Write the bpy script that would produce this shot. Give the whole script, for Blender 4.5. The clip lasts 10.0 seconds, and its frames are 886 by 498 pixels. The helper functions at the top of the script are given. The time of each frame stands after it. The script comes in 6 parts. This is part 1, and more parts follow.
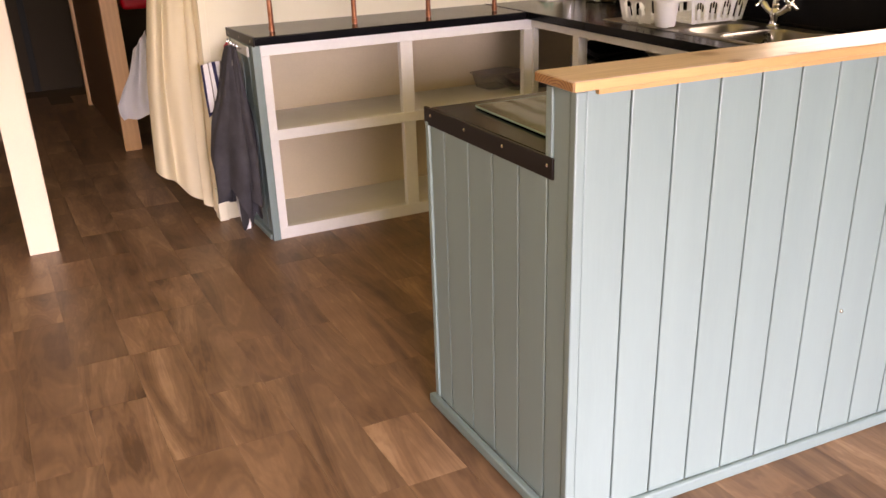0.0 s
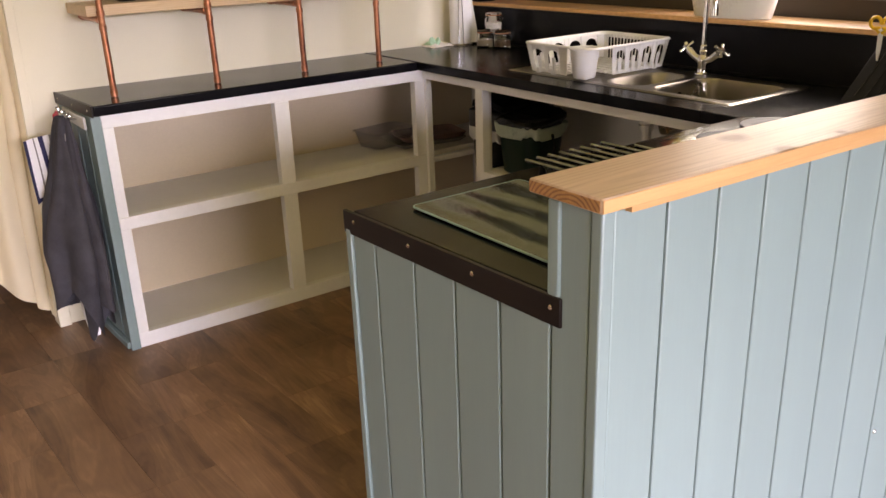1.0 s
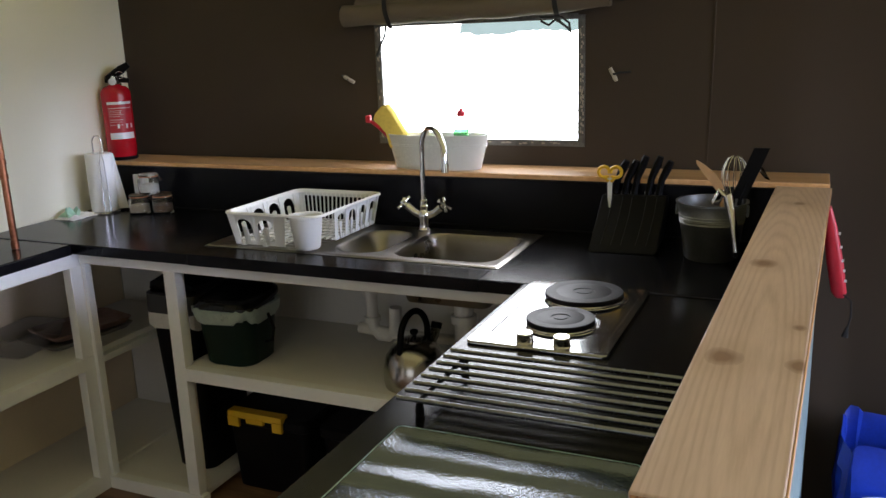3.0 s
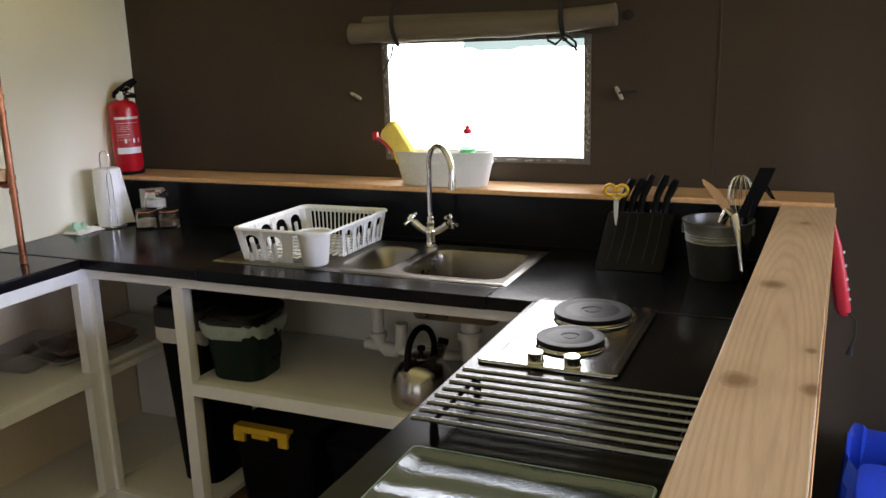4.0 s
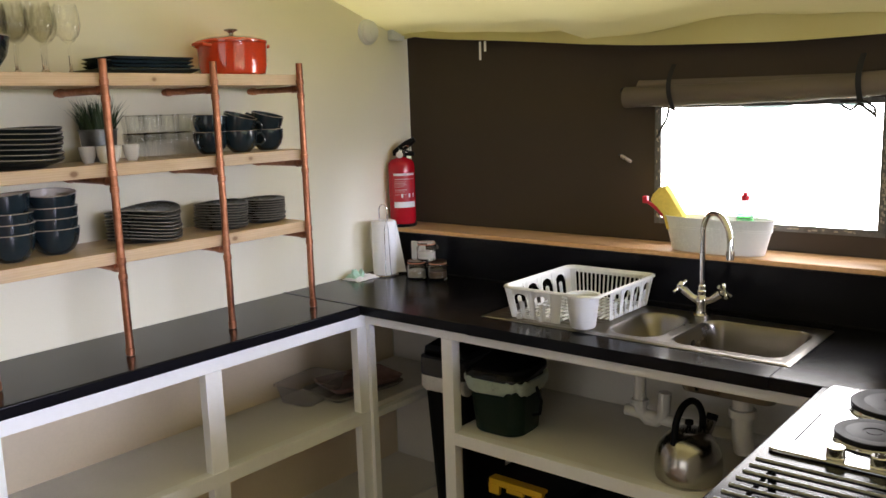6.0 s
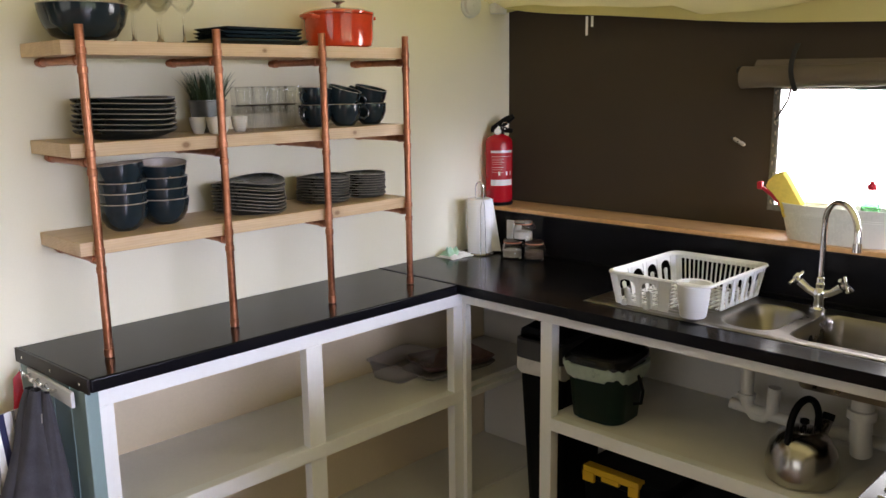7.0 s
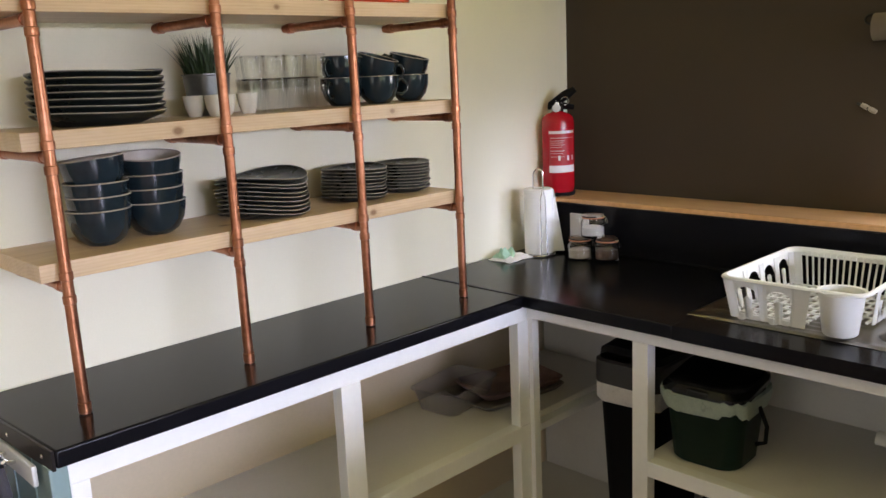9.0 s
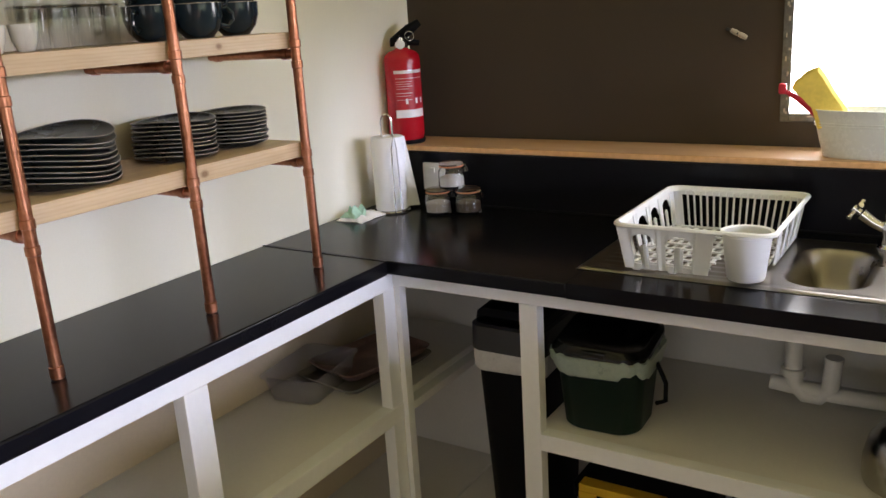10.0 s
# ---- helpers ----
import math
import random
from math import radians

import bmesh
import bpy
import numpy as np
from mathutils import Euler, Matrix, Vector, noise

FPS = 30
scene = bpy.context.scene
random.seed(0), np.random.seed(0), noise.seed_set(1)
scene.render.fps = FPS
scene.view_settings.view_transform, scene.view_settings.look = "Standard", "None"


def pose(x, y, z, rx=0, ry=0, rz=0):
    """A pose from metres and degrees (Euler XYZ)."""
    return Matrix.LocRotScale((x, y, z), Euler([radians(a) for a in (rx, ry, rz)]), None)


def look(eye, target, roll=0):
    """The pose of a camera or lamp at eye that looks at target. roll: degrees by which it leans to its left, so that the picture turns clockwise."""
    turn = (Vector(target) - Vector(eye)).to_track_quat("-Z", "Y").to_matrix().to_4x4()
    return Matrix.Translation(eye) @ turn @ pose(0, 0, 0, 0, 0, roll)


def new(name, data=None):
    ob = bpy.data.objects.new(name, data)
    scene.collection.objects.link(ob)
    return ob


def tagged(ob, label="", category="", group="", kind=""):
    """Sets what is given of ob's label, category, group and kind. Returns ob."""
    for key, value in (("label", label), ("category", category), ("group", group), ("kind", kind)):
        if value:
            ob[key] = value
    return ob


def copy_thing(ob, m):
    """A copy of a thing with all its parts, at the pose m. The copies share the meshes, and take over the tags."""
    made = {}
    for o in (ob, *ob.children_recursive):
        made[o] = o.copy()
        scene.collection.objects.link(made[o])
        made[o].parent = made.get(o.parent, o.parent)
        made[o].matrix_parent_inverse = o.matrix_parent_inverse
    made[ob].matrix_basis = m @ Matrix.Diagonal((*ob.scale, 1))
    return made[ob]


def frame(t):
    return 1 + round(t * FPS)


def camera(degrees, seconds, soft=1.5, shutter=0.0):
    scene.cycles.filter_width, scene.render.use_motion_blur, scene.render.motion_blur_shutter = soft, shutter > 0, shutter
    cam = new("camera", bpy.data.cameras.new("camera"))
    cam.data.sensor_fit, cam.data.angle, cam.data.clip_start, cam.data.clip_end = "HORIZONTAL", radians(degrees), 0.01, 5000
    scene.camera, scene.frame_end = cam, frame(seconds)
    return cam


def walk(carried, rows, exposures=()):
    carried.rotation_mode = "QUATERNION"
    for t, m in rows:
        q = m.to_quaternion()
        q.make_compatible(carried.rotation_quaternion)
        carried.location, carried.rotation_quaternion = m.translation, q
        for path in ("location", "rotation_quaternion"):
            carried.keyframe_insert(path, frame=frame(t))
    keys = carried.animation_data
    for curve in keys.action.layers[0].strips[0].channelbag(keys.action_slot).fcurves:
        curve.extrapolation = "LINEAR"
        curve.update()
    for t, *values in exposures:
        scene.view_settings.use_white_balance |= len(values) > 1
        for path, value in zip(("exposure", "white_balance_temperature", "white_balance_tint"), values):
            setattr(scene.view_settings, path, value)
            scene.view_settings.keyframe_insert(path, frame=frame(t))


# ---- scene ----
cam = camera(55.4, 10.0)
PATH = [
    (0, (0.273, 0.223, 1.41), (1.044, 1.903, 0.647), -2.0),
    (0.5, (0.371, 0.525, 1.414), (1.205, 2.184, 0.67), -1.9),
    (1, (0.402, 0.831, 1.418), (1.48, 2.36, 0.712), -2.1),
    (1.5, (0.388, 1.099, 1.43), (1.651, 2.478, 0.721), -3.9),
    (2, (0.414, 1.33, 1.441), (1.804, 2.632, 0.829), -3.4),
    (2.5, (0.435, 1.485, 1.486), (2.077, 2.494, 0.948), -2.7),
    (2.7, (0.428, 1.529, 1.506), (2.152, 2.401, 0.989), -2.7),
    (3.8, (0.392, 1.575, 1.551), (2.189, 2.32, 1.085), -1.7),
    (4, (0.391, 1.578, 1.551), (2.17, 2.369, 1.09), -1.8),
    (4.5, (0.374, 1.59, 1.556), (2.08, 2.536, 1.111), -2.2),
    (5, (0.355, 1.618, 1.561), (1.965, 2.726, 1.137), -2.4),
    (5.5, (0.337, 1.647, 1.582), (1.883, 2.861, 1.212), -2.4),
    (5.7, (0.334, 1.651, 1.593), (1.865, 2.891, 1.247), -2.3),
    (6.8, (0.282, 1.764, 1.616), (1.724, 3.102, 1.257), -0.8),
    (7, (0.293, 1.787, 1.614), (1.689, 3.165, 1.225), -0.8),
    (7.5, (0.368, 1.867, 1.582), (1.624, 3.368, 1.169), -1.1),
    (8, (0.485, 1.955, 1.562), (1.651, 3.529, 1.159), -0.6),
    (8.5, (0.552, 2.09, 1.54), (1.745, 3.644, 1.139), -1.5),
    (9, (0.606, 2.262, 1.548), (1.968, 3.668, 1.138), -2.7),
    (9.5, (0.68, 2.409, 1.528), (2.191, 3.631, 1.056), -3.1),
    (10, (0.782, 2.574, 1.499), (2.396, 3.623, 0.956), -3.6),
]
EXPOSURES = [(0.0, -0.2, 8500, 31), (0.5, -0.06, 8400, 33), (1.0, -0.33, 7700, 27), (1.5, -0.33, 7250, 26), (2.0, -0.68, 6350, 22), (2.5, -0.74, 5950, 17), (4.0, -0.40, 6250, 18), (5.0, -0.30, 6350, 20), (6.0, -0.24, 6400, 19), (7.0, -0.20, 6300, 20), (8.0, 0.03, 6350, 19), (9.0, -0.03, 6300, 19), (10.0, -0.12, 6300, 20)]
walk(cam, [(t, look(eye, target, roll)) for t, eye, target, roll in PATH], EXPOSURES)

# ---- world and lights ----
world = bpy.data.worlds.new("sky")
scene.world = world
world.use_nodes = True
wn = world.node_tree
sky = wn.nodes.new("ShaderNodeTexSky")
sky.sky_type, sky.sun_disc = "NISHITA", False
sky.sun_elevation, sky.sun_rotation = radians(52), radians(20)
wn.links.new(sky.outputs[0], wn.nodes["Background"].inputs[0])
wn.nodes["Background"].inputs[1].default_value = 0.10

sun_data = bpy.data.lights.new("sun", "SUN")
sun_data.energy, sun_data.angle, sun_data.color = 2.5, radians(0.53), (1.0, 0.95, 0.86)
sun = new("sun", sun_data)
sun.matrix_world = look((3, 8, 12), (0, 0, 0))


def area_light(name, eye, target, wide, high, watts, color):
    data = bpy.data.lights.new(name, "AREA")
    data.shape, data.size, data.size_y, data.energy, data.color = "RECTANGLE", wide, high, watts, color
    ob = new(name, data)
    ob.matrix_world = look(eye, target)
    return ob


# daylight of the open tent front, behind the camera
area_light("tent_front_daylight", (0.2, -2.45, 0.9), (0.2, 4.0, 0.9), 4.4, 1.6, 28, (1.0, 1.0, 0.70))
# area lamp added outside the front in place of sky, raised to light walls low
area_light("front_sky_lamp", (2.2, -9.0, 4.12), (1.6, 2.0, 2.6), 9.5, 4.0, 7700, (0.88, 0.95, 1.18))
# weak fill lamp added in an invented opening of the unseen west wall
area_light("side_fill", (-2.96, 2.0, 1.0), (3.0, 2.3, 0.8), 2.4, 1.5, 20, (1.0, 0.97, 0.90))


# ---- materials ----
def nodes_of(name):
    m = bpy.data.materials.new(name)
    m.use_nodes = True
    t = m.node_tree
    return m, t, t.nodes["Principled BSDF"]


def ramp(t, fac, stops):
    r = t.nodes.new("ShaderNodeValToRGB")
    while len(r.color_ramp.elements) < len(stops):
        r.color_ramp.elements.new(0.5)
    for e, (p, c) in zip(r.color_ramp.elements, stops):
        e.position, e.color = p, (*c, 1)
    t.links.new(fac, r.inputs[0])
    return r.outputs[0]


def noise_tex(t, scale, detail=4.0, stretch=(1, 1, 1), rough=0.55, distortion=0.0):
    tc, mp, n = t.nodes.new("ShaderNodeTexCoord"), t.nodes.new("ShaderNodeMapping"), t.nodes.new("ShaderNodeTexNoise")
    mp.inputs["Scale"].default_value = stretch
    t.links.new(tc.outputs["Object"], mp.inputs[0])
    t.links.new(mp.outputs[0], n.inputs["Vector"])
    n.inputs["Scale"].default_value, n.inputs["Detail"].default_value = scale, detail
    n.inputs["Roughness"].default_value, n.inputs["Distortion"].default_value = rough, distortion
    return n.outputs["Fac"], mp.outputs[0]


def maths(t, op, a, b=0.5):
    n = t.nodes.new("ShaderNodeMath")
    n.operation = op
    for k, v in enumerate((a, b)):
        if isinstance(v, (int, float)):
            n.inputs[k].default_value = v
        else:
            t.links.new(v, n.inputs[k])
    return n.outputs[0]


def mixed(t, fac, a, b, blend="MIX"):
    n = t.nodes.new("ShaderNodeMix")
    n.data_type, n.blend_type = "RGBA", blend
    for k, v in ((0, fac), (6, a), (7, b)):
        if isinstance(v, (int, float)):
            n.inputs[k].default_value = v
        elif isinstance(v, tuple):
            n.inputs[k].default_value = (*v, 1)
        else:
            t.links.new(v, n.inputs[k])
    return n.outputs[2]


def bump(t, bsdf, height, strength, distance=0.002):
    b = t.nodes.new("ShaderNodeBump")
    b.inputs["Strength"].default_value, b.inputs["Distance"].default_value = strength, distance
    t.links.new(height, b.inputs["Height"])
    t.links.new(b.outputs[0], bsdf.inputs["Normal"])


def plain(name, color, rough=0.5, metal=0.0, vary=0.12, big=3.0, fine=120.0, relief=0.08, stretch=(1, 1, 1), coat=0.0, spec=0.5):
    """Colour with broad stains and fine grain, uneven gloss and a little relief."""
    m, t, p = nodes_of(name)
    a, _ = noise_tex(t, big, 3.0, stretch)
    b, _ = noise_tex(t, fine, 2.0, stretch)
    both = maths(t, "ADD", maths(t, "MULTIPLY", a, 0.7), maths(t, "MULTIPLY", b, 0.3))
    dark, light = tuple(c * (1 - vary) for c in color), tuple(min(1, c * (1 + vary)) for c in color)
    t.links.new(ramp(t, both, [(0.3, dark), (0.7, light)]), p.inputs["Base Color"])
    t.links.new(maths(t, "ADD", maths(t, "MULTIPLY", both, 0.2), max(0.02, rough - 0.1)), p.inputs["Roughness"])
    p.inputs["Metallic"].default_value = metal
    p.inputs["Coat Weight"].default_value = coat
    p.inputs["Specular IOR Level"].default_value = spec
    if relief:
        bump(t, p, both, relief)
    return m


def pine(name, axis, light=(0.68, 0.50, 0.35), dark=(0.40, 0.24, 0.14), knots=(), rough=0.42, flat_z=0.0, figure=0.10, pith=None):
    """Planed softwood: long grain, wandering growth rings, and knots at given places (metres, in the board's own axes)."""
    m, t, p = nodes_of(name)
    long_ = [9.0, 9.0, 9.0]
    long_[axis] = 0.7
    grain, vec = noise_tex(t, 2.2, 5.0, tuple(long_), 0.6, 1.6)
    fine, _ = noise_tex(t, 30.0, 3.0, tuple(long_))
    w = t.nodes.new("ShaderNodeTexWave")
    w.wave_type, w.bands_direction = "BANDS", "XYZ"[(axis + 1) % 3]
    w.inputs["Scale"].default_value, w.inputs["Distortion"].default_value, w.inputs["Detail"].default_value = 1.15, 11.0, 2.0
    w.inputs["Detail Scale"].default_value = 0.5
    t.links.new(vec, w.inputs["Vector"])
    broad, _ = noise_tex(t, 2.4, 3.0)
    rings = w.outputs["Fac"]
    if pith:
        # year rings round a pith that dips slowly along the board: long pointed arches on the face
        pm, dist, sway = t.nodes.new("ShaderNodeMapping"), t.nodes.new("ShaderNodeVectorMath"), noise_tex(t, 3.0, 3.0, tuple(0.25 if k == axis else 4.0 for k in range(3)))[0]
        dist.operation = "LENGTH"
        sc = [1.0, 1.0, 1.0]
        sc[axis] = 0.07
        pm.inputs["Scale"].default_value, pm.inputs["Location"].default_value = sc, tuple(-a * b for a, b in zip(pith, sc))
        t.links.new(t.nodes["Texture Coordinate"].outputs["Object"], pm.inputs[0])
        t.links.new(pm.outputs[0], dist.inputs[0])
        far = maths(t, "ADD", dist.outputs["Value"], maths(t, "MULTIPLY", sway, 0.020))
        rings = maths(t, "POWER", maths(t, "ADD", maths(t, "MULTIPLY", maths(t, "SINE", maths(t, "MULTIPLY", far, 900.0)), 0.5), 0.5), 2.2)
    g = maths(t, "ADD", maths(t, "MULTIPLY", grain, 0.46), maths(t, "ADD", maths(t, "MULTIPLY", rings, figure), maths(t, "ADD", maths(t, "MULTIPLY", fine, 0.20), maths(t, "MULTIPLY", broad, 0.24))))
    info = t.nodes.new("ShaderNodeObjectInfo")
    col = ramp(t, g, [(0.30, light), (0.55, tuple((a + b) / 2 for a, b in zip(light, dark))), (0.80, dark)])
    tc = t.nodes.new("ShaderNodeTexCoord")
    for x, y, *more in knots:
        r, up = more[-1], more[0] if len(more) > 1 else 0.0
        mp = t.nodes.new("ShaderNodeMapping")
        sc = [1.0, 1.0, 1.0 if flat_z is None else 0.0]
        sc[axis] = 0.75
        mp.inputs["Scale"].default_value, mp.inputs["Location"].default_value = sc, (-x * sc[0], -y * sc[1], -up * sc[2])
        t.links.new(tc.outputs["Object"], mp.inputs[0])
        ln = t.nodes.new("ShaderNodeVectorMath")
        ln.operation = "LENGTH"
        t.links.new(mp.outputs[0], ln.inputs[0])
        d = maths(t, "ADD", maths(t, "DIVIDE", ln.outputs["Value"], r), maths(t, "MULTIPLY", maths(t, "SUBTRACT", grain, 0.5), 0.9))
        col = mixed(t, ramp(t, d, [(0.45, (0.9, 0.9, 0.9)), (0.75, (0.45, 0.45, 0.45)), (1.0, (0.18, 0.18, 0.18)), (2.6, (0, 0, 0))][:3] + [(1.0, (0, 0, 0))]), col, (0.17, 0.075, 0.03))
        col = mixed(t, ramp(t, maths(t, "DIVIDE", d, 3.2), [(0.2, (0.30, 0.30, 0.30)), (0.8, (0, 0, 0))]), col, tuple(c * 0.8 for c in dark))
    shade = maths(t, "ADD", maths(t, "MULTIPLY", info.outputs["Random"], 0.16), 0.92)
    n = t.nodes.new("ShaderNodeVectorMath")
    n.operation = "SCALE"
    t.links.new(col, n.inputs[0])
    t.links.new(shade, n.inputs["Scale"])
    t.links.new(n.outputs[0], p.inputs["Base Color"])
    p.inputs["Roughness"].default_value = rough
    bump(t, p, g, 0.15)
    return m


def glass(name, tint=(1, 1, 1), rough=0.0, ior=1.45):
    m, t, p = nodes_of(name)
    p.inputs["Base Color"].default_value = (*tint, 1)
    p.inputs["Transmission Weight"].default_value, p.inputs["Roughness"].default_value, p.inputs["IOR"].default_value = 1.0, rough, ior
    return m


def thin_glass(name, slant=0.70, front=0.06):
    """Thin clear wall: see-through with mirror-like gloss at a slant."""
    m, t, p = nodes_of(name)
    tr, gl, mx, fr = (t.nodes.new("ShaderNode" + k) for k in ("BsdfTransparent", "BsdfGlossy", "MixShader", "LayerWeight"))
    tr.inputs[0].default_value = (0.988, 0.99, 0.988, 1)
    gl.inputs["Roughness"].default_value = 0.04
    t.links.new(maths(t, "ADD", maths(t, "MULTIPLY", maths(t, "POWER", fr.outputs["Facing"], 3.0), slant), front), mx.inputs[0])
    t.links.new(tr.outputs[0], mx.inputs[1])
    t.links.new(gl.outputs[0], mx.inputs[2])
    t.links.new(mx.outputs[0], t.nodes["Material Output"].inputs[0])
    return m


def cloudy(name, color, alpha):
    """Thin milky see-through plastic."""
    m, t, p = nodes_of(name)
    a, _ = noise_tex(t, 14.0, 3.0)
    t.links.new(ramp(t, a, [(0.3, tuple(c * 0.9 for c in color)), (0.7, color)]), p.inputs["Base Color"])
    p.inputs["Alpha"].default_value, p.inputs["Roughness"].default_value = alpha, 0.15
    return m


def canvas(name, color, through_part, vary=0.12):
    """Woven tent cloth; part of the light comes through it."""
    m, t, p = nodes_of(name)
    a, _ = noise_tex(t, 1.3, 3.0)
    b, _ = noise_tex(t, 420.0, 1.0)
    both = maths(t, "ADD", maths(t, "MULTIPLY", a, 0.75), maths(t, "MULTIPLY", b, 0.25))
    col = ramp(t, both, [(0.3, tuple(c * (1 - vary) for c in color)), (0.7, tuple(c * (1 + vary) for c in color))])
    t.links.new(col, p.inputs["Base Color"])
    p.inputs["Roughness"].default_value = 0.85
    bump(t, p, both, 0.15)
    if through_part:
        tr, mx = t.nodes.new("ShaderNodeBsdfTranslucent"), t.nodes.new("ShaderNodeMixShader")
        t.links.new(col, tr.inputs[0])
        mx.inputs[0].default_value = through_part
        t.links.new(p.outputs[0], mx.inputs[1])
        t.links.new(tr.outputs[0], mx.inputs[2])
        t.links.new(mx.outputs[0], t.nodes["Material Output"].inputs[0])
    return m


def vinyl_plank():
    m, t, p = nodes_of("vinyl_oak")
    info = t.nodes.new("ShaderNodeObjectInfo")
    tc, mp = t.nodes.new("ShaderNodeTexCoord"), t.nodes.new("ShaderNodeMapping")
    shift = t.nodes.new("ShaderNodeVectorMath")
    off = t.nodes.new("ShaderNodeCombineXYZ")
    for k in range(2):
        t.links.new(maths(t, "MULTIPLY", info.outputs["Random"], 37.0 + 20 * k), off.inputs[k])
    t.links.new(tc.outputs["Object"], shift.inputs[0])
    t.links.new(off.outputs[0], shift.inputs[1])
    t.links.new(shift.outputs[0], mp.inputs[0])
    mp.inputs["Scale"].default_value = (6.0, 0.95, 6.0)
    n1, n2 = t.nodes.new("ShaderNodeTexNoise"), t.nodes.new("ShaderNodeTexNoise")
    for n, sc, dist in ((n1, 0.85, 2.2), (n2, 7.0, 1.0)):
        t.links.new(mp.outputs[0], n.inputs["Vector"])
        n.inputs["Scale"].default_value, n.inputs["Detail"].default_value, n.inputs["Distortion"].default_value = sc, 5.0, dist
    # growth rings follow the contours of the slow figure
    rings = maths(t, "SINE", maths(t, "MULTIPLY", n1.outputs[0], 75.0))
    blot = t.nodes.new("ShaderNodeTexNoise")
    blot.inputs["Scale"].default_value, blot.inputs["Detail"].default_value = 5.0, 4.0
    t.links.new(shift.outputs[0], blot.inputs["Vector"])
    g = maths(t, "ADD", maths(t, "ADD", maths(t, "MULTIPLY", n1.outputs[0], 0.62), maths(t, "MULTIPLY", n2.outputs[0], 0.16)), maths(t, "ADD", maths(t, "MULTIPLY", blot.outputs[0], 0.28), maths(t, "MULTIPLY", rings, 0.026)))
    col = ramp(t, g, [(0.37, (0.096, 0.050, 0.027)), (0.48, (0.170, 0.093, 0.051)), (0.58, (0.228, 0.130, 0.073)), (0.70, (0.345, 0.210, 0.122))])
    tone = maths(t, "ADD", maths(t, "MULTIPLY", info.outputs["Random"], 0.38), 0.80)
    sc = t.nodes.new("ShaderNodeVectorMath")
    sc.operation = "SCALE"
    t.links.new(col, sc.inputs[0])
    t.links.new(tone, sc.inputs["Scale"])
    t.links.new(sc.outputs[0], p.inputs["Base Color"])
    t.links.new(maths(t, "ADD", maths(t, "MULTIPLY", g, 0.25), 0.30), p.inputs["Roughness"])
    bump(t, p, g, 0.10, 0.001)
    return m


def copper_tube():
    m, t, p = nodes_of("copper")
    a, _ = noise_tex(t, 9.0, 4.0, (1, 1, 0.5))
    b, _ = noise_tex(t, 60.0, 2.0)
    g = maths(t, "ADD", maths(t, "MULTIPLY", a, 0.7), maths(t, "MULTIPLY", b, 0.3))
    t.links.new(ramp(t, g, [(0.30, (0.15, 0.055, 0.030)), (0.5, (0.40, 0.165, 0.088)), (0.75, (0.60, 0.30, 0.185))]), p.inputs["Base Color"])
    p.inputs["Metallic"].default_value = 1.0
    t.links.new(maths(t, "ADD", maths(t, "MULTIPLY", g, 0.25), 0.24), p.inputs["Roughness"])
    return m


def rippled_glass():
    """Toughened chopping board glass with a wavy, pebbled upper face."""
    m, t, p = nodes_of("rippled_glass")
    p.inputs["Base Color"].default_value = (0.014, 0.026, 0.032, 1)
    p.inputs["Roughness"].default_value, p.inputs["IOR"].default_value = 0.20, 1.95
    p.inputs["Specular Tint"].default_value = (0.76, 0.87, 1.0, 1)
    pebble, _ = noise_tex(t, 170.0, 2.0, (1, 1, 1))
    w = t.nodes.new("ShaderNodeTexWave")
    w.wave_type, w.bands_direction, w.wave_profile = "BANDS", "X", "SIN"
    w.inputs["Scale"].default_value, w.inputs["Distortion"].default_value = 4.0, 1.6
    w.inputs["Detail"].default_value, w.inputs["Detail Scale"].default_value = 1.0, 2.2
    tc = t.nodes.new("ShaderNodeTexCoord")
    t.links.new(tc.outputs["Object"], w.inputs["Vector"])
    bump(t, p, maths(t, "ADD", maths(t, "MULTIPLY", pebble, 0.25), w.outputs["Fac"]), 1.0, 0.0036)
    return m


def brushed(name, color=(0.47, 0.46, 0.435), rough=0.20, stretch=(1, 60, 60)):
    m, t, p = nodes_of(name)
    a, _ = noise_tex(t, 6.0, 4.0, stretch)
    b, _ = noise_tex(t, 4.0, 3.0)
    t.links.new(ramp(t, b, [(0.3, tuple(c * 0.85 for c in color)), (0.7, color)]), p.inputs["Base Color"])
    p.inputs["Metallic"].default_value = 1.0
    t.links.new(maths(t, "ADD", maths(t, "MULTIPLY", a, 0.10), rough - 0.05), p.inputs["Roughness"])
    bump(t, p, a, 0.02, 0.0003)
    return m


# knots of the bar board, from its west end
KNOTS = ((0.918, 0.034, 0.026), (0.394, 0.055, 0.027), (0.390, -0.043, 0.020), (0.55, -0.038, 0.012), (1.54, -0.014, 0.016))

